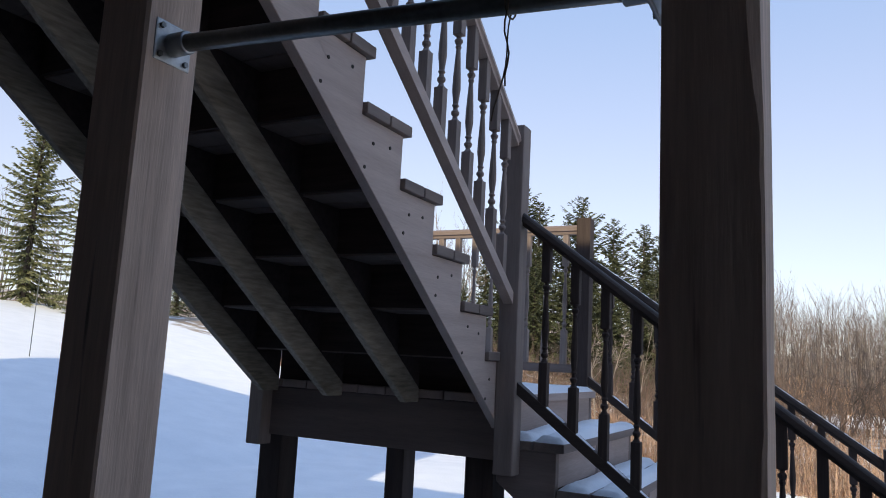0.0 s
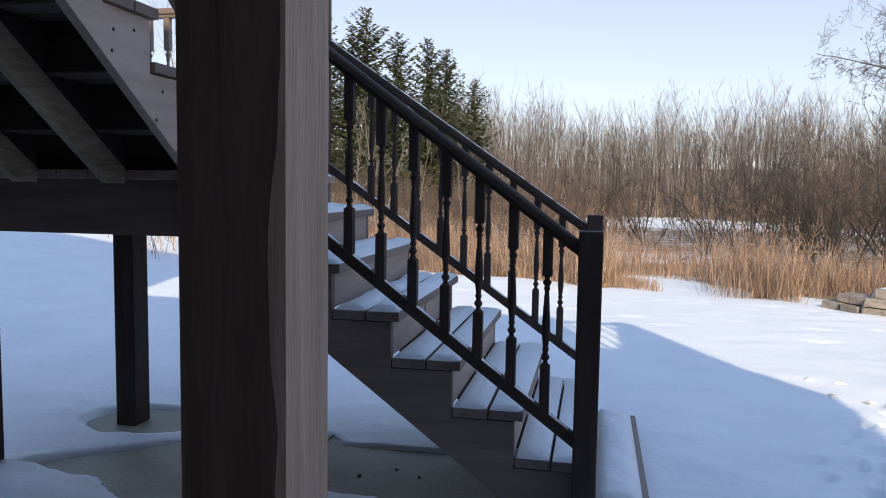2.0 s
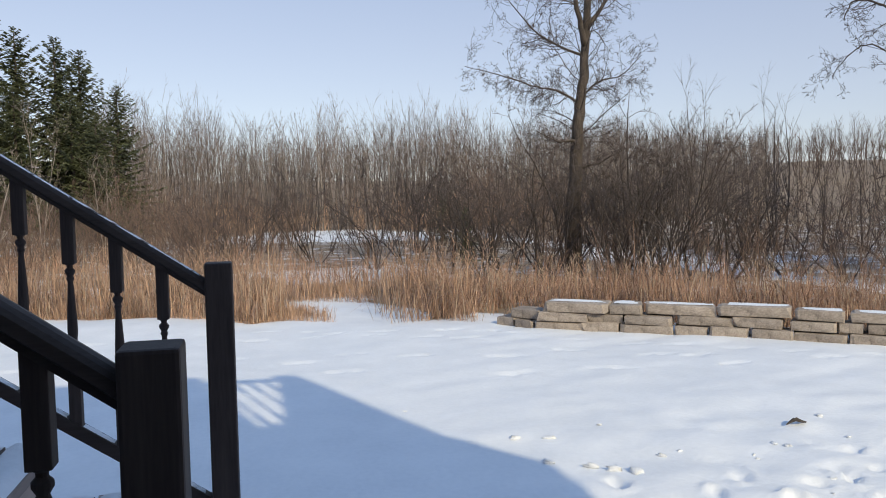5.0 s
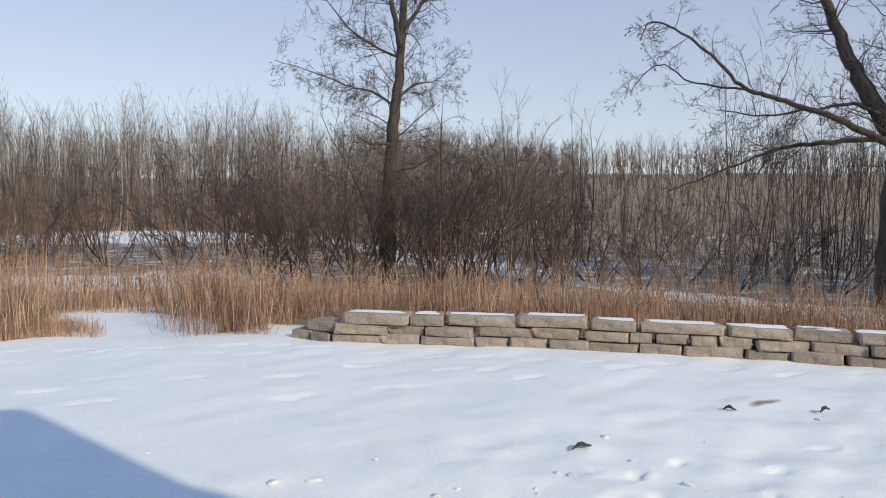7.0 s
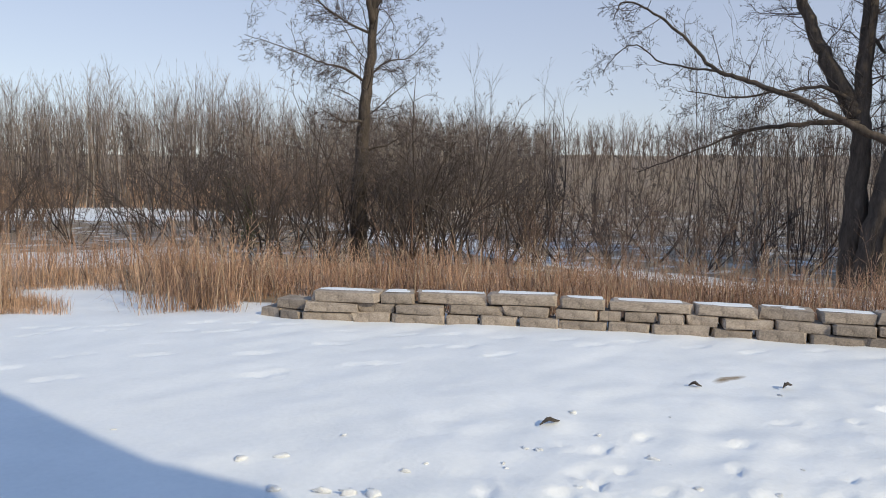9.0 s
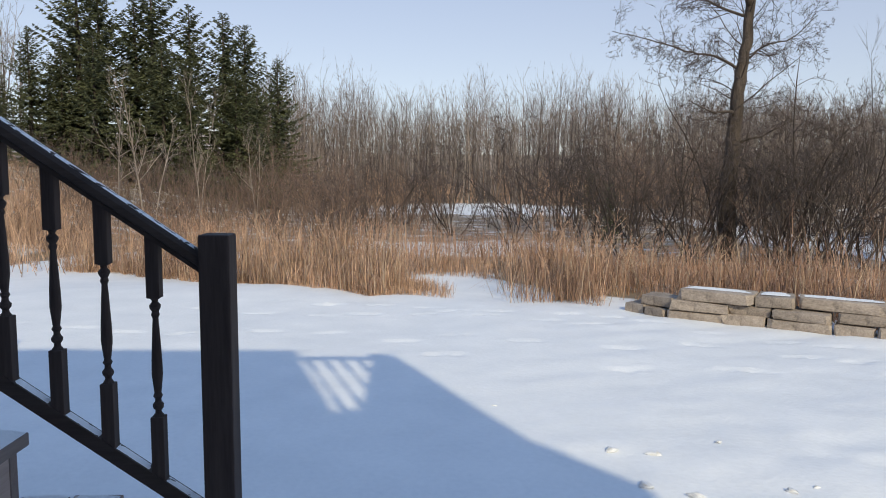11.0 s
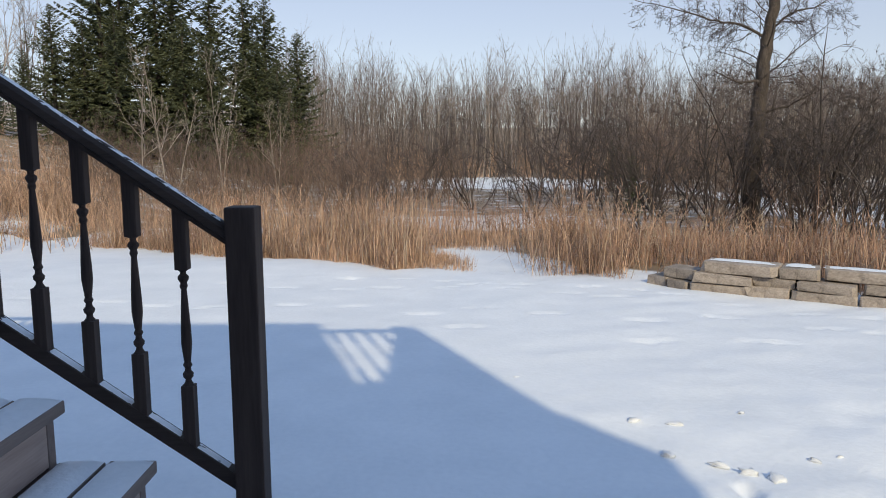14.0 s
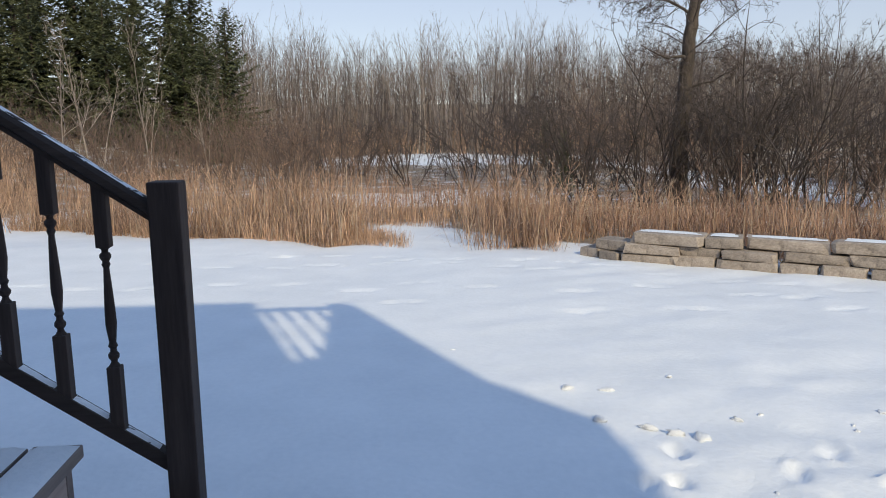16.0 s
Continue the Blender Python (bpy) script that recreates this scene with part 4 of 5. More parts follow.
# ---- bare trees ----
def grow(V, F, rng, p, d, length, r, depth, kids, up=0.12, wob=0.22, split=0.9, sides=5):
    seg = 4 if depth > 1 else 3
    pts, rad = [p.copy()], [r]
    for k in range(seg):
        d = (d + Vector((rng.gauss(0, wob), rng.gauss(0, wob), rng.gauss(0, wob * 0.6) + up))).normalized()
        p = p + d * (length / seg)
        pts.append(p.copy())
        rad.append(r * (1 - 0.78 * (k + 1) / seg))
    tube(V, F, pts, rad, sides if depth > 1 else 3)
    if depth <= 0:
        return
    for k in range(kids):
        f = rng.uniform(0.25, 1.0)
        i = min(int(f * seg), seg - 1)
        q = pts[i].lerp(pts[i + 1], f * seg - i)
        dd = (pts[i + 1] - pts[i]).normalized()
        side = dd.orthogonal()
        side.rotate(Matrix.Rotation(rng.uniform(0, 6.28), 3, dd))
        grow(V, F, rng, q, (dd + side.normalized() * rng.uniform(0.5, 1.0) * split).normalized(), length * rng.uniform(0.4, 0.65), max(rad[i] * 0.55, 0.0022), depth - 1, kids, up, wob, split, sides)


def limb(V, F, rng, pts, r0, r1, sides=8, wob=0.012):
    """A limb that bends smoothly through given joints; returns its line and radii."""
    p = [Vector(q) for q in pts]
    p = [p[0] * 2 - p[1]] + p + [p[-1] * 2 - p[-2]]
    fine = []
    for i in range(1, len(p) - 2):
        for k in range(5):
            t = k / 5
            a, b, c, e = p[i - 1], p[i], p[i + 1], p[i + 2]
            q = 0.5 * (2 * b + (c - a) * t + (2 * a - 5 * b + 4 * c - e) * t * t + (3 * b - a - 3 * c + e) * t ** 3)
            fine.append(q + Vector((rng.gauss(0, wob), rng.gauss(0, wob), rng.gauss(0, wob))) * (0 if i + k == 1 else 1))
    fine.append(p[-2])
    n = len(fine) - 1
    rad = [(r0 + (r1 - r0) * (i / n) ** 0.85) * rng.uniform(0.96, 1.05) for i in range(n + 1)]
    tube(V, F, fine, rad, sides)
    return fine, rad


def side_twigs(pieces, nrng, fine, rad, count, start, size, up=0.01, least=0.0036):
    """Branching twigs set along a limb."""
    P, R = np.array([tuple(q) for q in fine]), np.array(rad)
    f = nrng.uniform(start, 0.995, count) * (len(fine) - 1.001)
    i = f.astype(int)
    fr = (f - i)[:, None]
    q, dd = P[i] * (1 - fr) + P[i + 1] * fr, P[i + 1] - P[i]
    dd /= np.linalg.norm(dd, axis=1, keepdims=True)
    s = nrng.normal(0, 1, (count, 3))
    s -= (s * dd).sum(1, keepdims=True) * dd
    s /= np.linalg.norm(s, axis=1, keepdims=True)
    d = dd * nrng.uniform(0.2, 1.0, (count, 1)) + s
    d /= np.linalg.norm(d, axis=1, keepdims=True)
    ln = size * nrng.uniform(0.35, 1.3, count)
    pieces += ramify(nrng, q, d, ln, np.minimum(R[i] * 0.45, 0.006 + 0.007 * ln), [(5, 6, 0.85, 0.5, up, 0.2, 0.2), (3, 4, 0.8, 0.5, up, 0.22, 0.2), (2, 3, 0.7, 0.55, up, 0.2, 0.2), (1, 0, 0, 0, 0, 0.1, 0)], least)


def yard_tree(at, label, trunks, limbs, seed):
    """A tree from its trunk and limb lines, relative to its foot."""
    rng, nrng = random.Random(seed), np.random.default_rng(seed)
    tree = thing("bare_tree", at, label, "tree", "bare trees")
    V, F, pieces = [], [], []
    for pts, r0, r1, tw in trunks:
        fine, rad = limb(V, F, rng, pts, r0, r1, 12)
        side_twigs(pieces, nrng, fine, rad, tw, 0.38, 1.5)
    part("trunk", mesh_of("trunk", V, F, BARK), None, tree)
    for pts, r0, r1, tw, size in limbs:
        TV, TF = [], []
        fine, rad = limb(TV, TF, rng, pts, r0, r1, 8)
        side_twigs(pieces, nrng, fine, rad, int(tw * 1.4), 0.12, size)
        part("limb", mesh_of("limb", TV, TF, BARK), None, tree)
    part("crown", woven("crown", pieces, TWIG), None, tree, "fine bare twigs")
    return tree


EYE = Vector((0.65, -0.66, 1.39))


def from_eye(az, dist):
    """A plan point by bearing to the right of +y, in degrees, and distance from where the walk ends."""
    a = radians(az)
    return EYE.x + dist * math.sin(a), EYE.y + dist * math.cos(a)


def build_trees():
    x, y = from_eye(22.75, 17.0)
    g = gz(x, y) - 0.1
    yard_tree((x, y, g), "tall bare cottonwood with one straight grey trunk", [
        ([(-0.02, 0, 0), (-0.02, 0, 1.2), (0.02, 0, 2.2), (0.10, 0, 3.3), (0.20, 0, 4.3), (0.30, 0, 5.4), (0.42, 0, 7.5), (0.5, 0, 10.5)], 0.225, 0.05, 42)], [
        ([(0.18, 0, 4.1), (-0.35, 0.1, 4.42), (-0.95, 0.2, 4.54), (-1.55, 0.3, 4.75), (-2.5, 0.3, 4.95)], 0.034, 0.006, 40, 0.8),
        ([(0.22, 0, 4.3), (0.55, -0.2, 4.6), (1.1, -0.2, 4.75), (1.6, -0.2, 5.2)], 0.028, 0.006, 22, 0.7),
        ([(0.30, 0, 5.4), (0.02, -0.2, 6.2), (-0.25, -0.2, 7.6), (-0.3, 0, 9.5)], 0.085, 0.014, 30, 1.1),
        ([(0.36, 0, 5.9), (1.0, 0.2, 6.7), (1.5, 0.4, 8.2)], 0.06, 0.012, 22, 1.1),
        ([(0.28, 0, 5.2), (-0.7, 0.3, 5.7), (-1.5, 0.4, 6.6)], 0.034, 0.008, 24, 1.0),
        ([(0.06, 0, 3.1), (-0.2, -0.3, 3.25), (-0.6, -0.5, 3.2), (-1.1, -0.5, 3.45)], 0.045, 0.007, 14, 0.7),
        ([(0.02, 0, 2.6), (0.5, -0.3, 2.75), (1.2, -0.4, 3.1)], 0.035, 0.007, 10, 0.7)], 3)
    # two-trunked willow: local axes turned so that +x runs across the line of sight
    x, y = from_eye(58.7, 15.2)
    g = gz(x, y) + 0.68
    t = yard_tree((x, y, g), "old double-trunked bare willow with a cracked low limb", [
        ([(-0.19, 0.1, -0.8), (-0.19, 0.1, 0), (-0.18, 0.1, 1.1), (-0.17, 0.1, 2.0), (-0.18, 0.1, 3.2), (-0.14, 0.1, 4.9), (-0.12, 0.1, 6.8), (-0.1, 0, 9.5)], 0.25, 0.07, 50),
        ([(0.05, -0.1, -0.8), (0.12, -0.1, 0), (0.29, -0.1, 1.05), (0.49, -0.1, 2.2), (0.67, -0.1, 3.15), (0.82, -0.1, 4.0), (0.98, -0.1, 4.95), (1.1, -0.1, 6.7), (1.2, 0, 9.2)], 0.28, 0.07, 50)], [
        ([(-0.24, 0.1, 2.4), (-0.62, 0.1, 3.05), (-0.91, 0.1, 3.65), (-1.15, 0.1, 4.25), (-1.42, 0, 4.95), (-1.67, 0, 6.0), (-2.0, 0, 7.6)], 0.17, 0.04, 20, 1.2),
        ([(0.84, -0.1, 3.35), (1.31, -0.1, 3.7), (1.72, 0, 4.25), (2.01, 0, 4.7), (2.4, 0, 5.45), (2.9, 0, 7.0)], 0.12, 0.04, 20, 1.2),
        ([(0.62, -0.2, 2.5), (1.13, -0.3, 2.88), (1.43, -0.3, 3.24), (1.72, -0.3, 3.9), (1.95, -0.3, 4.5), (2.3, -0.3, 5.3), (2.7, -0.3, 6.8)], 0.135, 0.04, 20, 1.1),
        ([(0.42, -0.2, 1.05), (1.13, -0.4, 1.4), (1.78, -0.5, 1.82), (2.7, -0.6, 2.53), (3.5, -0.5, 3.2), (4.2, -0.4, 3.95), (4.9, -0.3, 4.35), (5.9, -0.2, 4.7), (6.9, 0, 5.05)], 0.125, 0.03, 44, 1.1),
        ([(0.3, -0.3, 1.85), (-0.27, -0.4, 2.17), (-0.56, -0.45, 2.33), (-1.15, -0.5, 2.65), (-1.6, -0.5, 2.83), (-2.1, -0.5, 3.05), (-2.6, -0.5, 3.25), (-2.96, -0.5, 3.65), (-3.37, -0.6, 4.06), (-3.95, -0.6, 4.5), (-4.36, -0.6, 4.6), (-4.5, -0.6, 4.3)], 0.075, 0.009, 22, 0.8),
        ([(-2.5, -0.5, 3.2), (-3.0, -0.5, 3.3), (-3.57, -0.4, 3.45), (-4.1, -0.4, 3.8), (-4.5, -0.4, 3.65), (-4.75, -0.4, 3.3)], 0.024, 0.006, 12, 0.6),
        ([(-0.2, 0, 2.27), (-1.15, -0.2, 2.23), (-1.85, -0.3, 2.17), (-2.27, -0.4, 2.05), (-3.0, -0.5, 1.7), (-3.95, -0.5, 1.35)], 0.055, 0.009, 24, 0.8),
        ([(-0.25, 0, 2.55), (-0.74, -0.1, 2.88), (-1.26, -0.2, 2.85), (-2.27, -0.3, 2.75), (-3.1, -0.3, 2.9)], 0.045, 0.008, 20, 0.8),
        ([(0.80, -0.2, 3.7), (0.45, -0.3, 4.3), (0.3, -0.3, 5.1)], 0.05, 0.015, 10, 0.9),
        ([(-0.16, 0.1, 3.9), (0.2, 0.2, 3.3), (0.4, 0.2, 2.9)], 0.035, 0.02, 5, 0.6)], 8)
    t.rotation_euler = (0, 0, -radians(57.8))
    V, F = [], []
    tube(V, F, [Vector((0.52, -0.36, 1.22)), Vector((0.8, -0.46, 1.36)), Vector((1.15, -0.55, 1.52)), Vector((1.62, -0.62, 1.80))], [0.035, 0.05, 0.045, 0.012], 7)
    tube(V, F, [Vector((0.46, -0.44, -0.78)), Vector((0.52, -0.40, 0.3)), Vector((0.56, -0.36, 0.95))], [0.05, 0.045, 0.02], 6)
    part("split_wood", mesh_of("split_wood", V, F, HEARTWOOD), None, t, "pale split wood")


build_trees()


def bush_mesh(seed, stems, height, spread, material, plan, r=0.022, least=0.0028):
    rng = np.random.default_rng(seed)
    a = rng.uniform(0, 6.28, stems)
    lean = rng.uniform(0.05, 1, stems) ** 0.8 * spread
    base = np.stack([np.cos(a) * 0.22 * rng.random(stems), np.sin(a) * 0.22 * rng.random(stems), np.full(stems, -0.05)], 1)
    d = np.stack([np.cos(a) * lean, np.sin(a) * lean, np.ones(stems)], 1)
    d /= np.linalg.norm(d, axis=1, keepdims=True)
    return woven("shrub", ramify(rng, base, d, height * rng.uniform(0.6, 1.05, stems), r * rng.uniform(0.6, 1.25, stems), plan, least), material)


VASE = [(6, 8, 0.72, 0.40, 0.015, 0.13, 0.22), (4, 5, 0.75, 0.5, 0.02, 0.2, 0.2), (2, 5, 0.7, 0.55, 0.02, 0.2, 0.2), (1, 0, 0, 0, 0, 0.1, 0)]
BROOM = [(5, 8, 0.40, 0.38, 0.10, 0.06, 0.3), (3, 5, 0.45, 0.5, 0.08, 0.1, 0.2), (1, 0, 0, 0, 0.05, 0.1, 0)]
WHIP = [(4, 7, 0.5, 0.42, 0.04, 0.10, 0.2), (2, 4, 0.55, 0.5, 0.03, 0.14, 0.2), (1, 0, 0, 0, 0, 0.1, 0)]
SPINDLY = [(6, 12, 0.55, 0.32, 0.05, 0.06, 0.3), (4, 5, 0.55, 0.5, 0.06, 0.14, 0.2), (2, 3, 0.5, 0.5, 0.04, 0.14, 0.2), (1, 0, 0, 0, 0, 0.1, 0)]


def build_shrubs():
    rng = random.Random(44)
    dark = [bush_mesh(100 + k, 8, 3.7, 0.95, TWIG, VASE, 0.026, 0.0038) for k in range(6)]
    brown = [bush_mesh(200 + k, 12, 2.1, 0.60, BRUSH, WHIP, 0.011) for k in range(4)]
    pale = [bush_mesh(300 + k, 2, 5.4, 0.09, PALE, SPINDLY, 0.036, 0.004) for k in range(3)]
    broom = [bush_mesh(400 + k, 4, 5.8, 0.14, TWIG, BROOM, 0.035, 0.004) for k in range(2)]

    def plant(shapes, az, dist, scale, label, name="shrub"):
        x, y = from_eye(az, dist)
        ob = new(name, rng.choice(shapes))
        ob.location = (x, y, gz(x, y) - 0.05)
        ob.rotation_euler = (0, 0, rng.uniform(0, 6.28))
        scale *= 0.92
        ob.scale = (scale * rng.uniform(0.9, 1.1),) * 2 + (scale * rng.uniform(0.9, 1.1),)
        tagged(ob, label, "shrub", "bare shrubs")

    # thicket round the cottonwood
    for az, d, s in ((15.5, 15.5, 1.0), (17.5, 16.5, 1.1), (19.8, 16.2, 1.05), (20.8, 15.6, 1.1), (25.6, 15.6, 1.15), (27.0, 15.0, 1.15), (28.6, 15.8, 1.25), (30.2, 15.2, 1.1), (32.0, 16.0, 1.05),
                     (33.8, 16.6, 0.95), (36.0, 17.5, 0.9), (38.5, 18.0, 0.9), (26.2, 17.5, 1.3), (22.5, 18.2, 1.3), (29.5, 18.0, 1.3)):
        plant(dark, az, d, s, "dense dark bare shrub on the marsh edge")
    for az, d, s in ((7.2, 20, 1.25), (9.6, 21, 1.05), (13.0, 18, 1.15), (2.6, 23, 1.0), (-3.5, 22, 0.9), (-6.0, 22, 0.9), (10.8, 26, 1.2), (15.5, 24, 1.3), (-1, 28, 1.2),
                     (42, 17, 0.8), (45, 19, 0.9), (48.5, 17, 0.75), (52, 20, 0.9), (55, 18, 0.8), (61, 17, 0.8), (63.5, 19, 1.0), (66, 17, 0.9), (68, 18, 1.0), (71, 16.5, 0.9), (74, 17, 1.0), (77, 16, 0.9), (80, 16, 0.9)):
        plant(dark, az, d, s * rng.uniform(0.9, 1.1), "bare multi-stemmed shrub in the marsh")
    count = 0
    while count < 46:
        az = rng.uniform(-24, 84)
        d = rng.uniform(14.0, 30)
        x, y = from_eye(az, d)
        if float(on_pond(np.array([x]), np.array([y]), 1.1)[0]) > 0 or (-4 < az < 13 and rng.random() < 0.5):
            continue
        count += 1
        plant(brown, az, d, rng.uniform(0.6, 1.2), "brown bare brush in the marsh")
    for az, d, s in ((-21.6, 21, 1.0), (-19.7, 20.5, 1.05), (-16.0, 23, 0.8), (-12.5, 25, 0.7), (-31, 26, 1.6), (-33.5, 25, 1.5), (70.5, 15.2, 1.0), (75.5, 15.5, 1.05), (64.5, 18, 1.0)):
        plant(pale, az, d, s, "slender pale bare sapling", "sapling")
    for az, d, s in ((32.2, 24, 1.02), (37.6, 24.5, 1.05), (35.2, 27, 0.8), (12.0, 30, 0.95), (17.5, 31, 1.0), (40.5, 28, 0.75), (43.0, 27, 0.7)):
        plant(broom, az, d, s, "upright broom-shaped bare tree in the marsh", "broom_tree")
    for az, d, s in ((62.5, 16.5, 0.8), (65.5, 17.5, 1.0), (68.5, 16.8, 0.9), (51.5, 19, 0.8), (60.2, 19, 1.0), (72.5, 15.8, 0.8), (79.0, 15.0, 0.95)):
        plant(pale, az, d, s, "slender grey bare sapling near the spruces", "sapling")
    for az, d, s in ((28.5, 13.0, 1.0), (30.3, 11.6, 0.8), (26.9, 12.0, 0.8), (46.5, 11.2, 0.7)):
        V, F = [], []
        r2 = random.Random(int(az * 10))
        grow(V, F, r2, Vector((0, 0, -0.05)), Vector((r2.uniform(-0.3, 0.3), 0, 1)).normalized(), 1.25 * s, 0.011, 1, 3, 0.0, 0.12, 0.8, 4)
        x, y = from_eye(az, d)
        ob = new("dead_stalk", mesh_of("dead_stalk", V, F, PALE))
        ob.location = (x, y, gz(x, y))
        tagged(ob, "bleached dead stalk among the weeds", "stalk", "dead stalks")


build_shrubs()


# ---- conifers ----
def spruce_mesh(seed, height, radius, dense=14.0, gap=0.13, fan=2, material=None):
    """Whorled boughs that sag and turn up at their tips, hung with flat needle sprays."""
    rng = np.random.default_rng(seed)
    P0, P1, R0, S0, S1, SW = [], [], [], [], [], []
    nb = int(height * dense)
    lop = rng.uniform(0, 6.28, 2)
    for k in range(nb):
        f = ((k + rng.random()) / nb) ** 0.92
        z = 0.2 + (height - 0.25) * f
        a = k * 2.399 + rng.uniform(-0.6, 0.6)
        shape = (1 - f) ** 0.68 * (0.82 + 0.16 * math.sin(z * 1.9 + lop[0] + a) + 0.12 * math.sin(z * 4.3 + lop[1] - 2 * a))
        reach = radius * shape * rng.uniform(0.45, 1.1) + 0.10
        n = max(4, int(reach / gap))
        s = (np.arange(n) + 1) / n
        sag = (-0.42 + 0.95 * f) * s + 0.22 * s ** 2 - 0.10 * math.sin(7 * f)  * s
        line = np.stack([np.cos(a) * reach * s, np.sin(a) * reach * s, z + reach * sag], 1)
        line[:, :2] += rng.normal(0, 0.02, (n, 2))
        start = np.vstack([[0, 0, z], line[:-1]])
        P0.append(start[::3]), P1.append(line[np.minimum(np.arange(0, n, 3) + 2, n - 1)]), R0.append(np.full(len(start[::3]), 0.014))
        for side in (-1, 1):
            for _ in range(fan):
                turn = a + side * rng.uniform(0.25, 1.25, n)
                ln = (0.10 + 0.08 * min(1, reach) + 0.24 * min(reach, 1.3) * (1 - s)) * rng.uniform(0.45, 1.25, n)
                q = start + (line - start) * rng.random((n, 1))
                drop = rng.uniform(0.05, 0.85, n) * (1.1 - 0.7 * f)
                S0.append(q), S1.append(q + np.stack([np.cos(turn) * ln, np.sin(turn) * ln, -ln * drop], 1)), SW.append(rng.uniform(0.022, 0.052, n) * (0.45 + min(0.7, reach)))
    p0, p1, r = np.concatenate(P0), np.concatenate(P1), np.concatenate(R0)
    q0, q1, w = np.concatenate(S0), np.concatenate(S1), np.concatenate(SW)[:, None]
    across = np.cross(q1 - q0, rng.normal(0, 0.6, q0.shape) + np.array([[0, 0, 1.0]]))
    across /= np.linalg.norm(across, axis=1, keepdims=True) + 1e-9
    mid = q0 * 0.45 + q1 * 0.55
    v = np.stack([q0 - across * w * 0.6, q0 + across * w * 0.6, mid + across * w, mid - across * w, q1], 1).reshape(-1, 3)
    b = (5 * np.arange(len(q0)))[:, None]
    spray = np.concatenate([b + [[0, 1, 2, 3]]], 0)
    tips = b + [[3, 2, 4]]
    return woven("crown", [sticks(p0, p1, r, r * 0.4), (v, spray), (v, tips)], material or NEEDLE)


def build_conifers():
    shapes = [spruce_mesh(k, 10.0, 4.1, 16) for k in range(3)]
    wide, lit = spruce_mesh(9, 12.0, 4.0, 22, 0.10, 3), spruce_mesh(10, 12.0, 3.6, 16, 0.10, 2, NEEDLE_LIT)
    V, F = [], []
    tube(V, F, [Vector((0, 0, -0.3)), Vector((0, 0, 5)), Vector((0, 0, 9.8))], [0.2, 0.12, 0.02], 8)
    stem = mesh_of("trunk", V, F, BARK)
    rng = random.Random(6)

    def plant(az, dist, height, label, crown=None, full=10.0):
        x, y = from_eye(az, dist)
        k = height / full
        t = thing("spruce_tree", (x, y, gz(x, y)), label, "conifer", "spruces")
        c, s = part("crown", crown or rng.choice(shapes), None, t), part("trunk", stem, None, t)
        c.scale = (k, k, k)
        s.scale = (k, k, k * full / 10)
        t.rotation_euler = (0, 0, rng.uniform(0, 6))

    lab = "tall dark green spruce at the wood's edge"
    # bearing, distance and the height of the tip above the yard
    for az, d, tip in ((-26.8, 42, 8.7), (-28.6, 42, 6.6), (-30.2, 43, 6.4), (-23.8, 44, 12.7), (-22.5, 45, 11.6), (-20.2, 44, 10.8), (-19.1, 44, 12.0), (-16.6, 45, 10.6),
                       (-14.3, 44, 10.3), (-12.8, 44, 9.7), (-10.5, 45, 7.9), (-13.5, 42, 7.6), (-18.5, 41, 8.6), (-22.9, 41, 8.8), (-24.9, 42, 8.2), (-16.9, 41, 7.6), (-25.6, 43, 6.8), (-12.0, 41, 6.4),
                       (-50.5, 40, 8), (-53, 42, 9), (-47.5, 42, 7)):
        h = (tip - 1.39) * d / 44 + 1.39 - gz(*from_eye(az, d))
        plant(az, d, h, lab)
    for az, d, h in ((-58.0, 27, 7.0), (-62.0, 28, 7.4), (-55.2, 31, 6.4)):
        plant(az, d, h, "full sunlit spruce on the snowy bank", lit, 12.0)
    lab = "broad dark spruce in shade beyond the wall"
    for az, d, h in ((76.5, 20, 11.5), (81.5, 19, 12), (86, 20, 12), (72.8, 25, 10)):
        plant(az, d, h, lab, wide, 12.0)
    for az, d, h in ((14.4, 22, 1.7), (12.9, 34, 2.2)):
        plant(az, d, h, "small dark juniper in the marsh")


build_conifers()


# ---- far woods, brush, grass ----
def stems_mesh(name, rng, x, y, height, r, twigs, lean, material, sub=0, tw=0.28):
    """Many thin bare trunks or stems, each with forked twigs."""
    n = len(x)
    base = np.stack([x, y, base_height(x, y) - 0.1], 1)
    d = np.stack([rng.normal(0, lean, n), rng.normal(0, lean, n), np.ones(n)], 1)
    d /= np.linalg.norm(d, axis=1, keepdims=True)
    wander = 0.25 * lean + 0.03
    plan = [(4, twigs, 0.42 + lean, tw, 0.02, wander, 0.42 if lean < 0.1 else 0.2)]
    plan += [(2, sub, 0.45, 0.5, 0.08, 0.08, 0.2)] if sub else []
    return woven(name, ramify(rng, base, d, height, r, plan + [(1, 0, 0, 0, 0.08, 0.08, 0)], max(0.004, 0.36 * float(r.min()))), material)


def polar(rng, n, a0, a1, d0, d1):
    az, d = np.radians(rng.uniform(a0, a1, n)), np.sqrt(rng.uniform(d0 ** 2, d1 ** 2, n))
    return EYE.x + d * np.sin(az), EYE.y + d * np.cos(az)


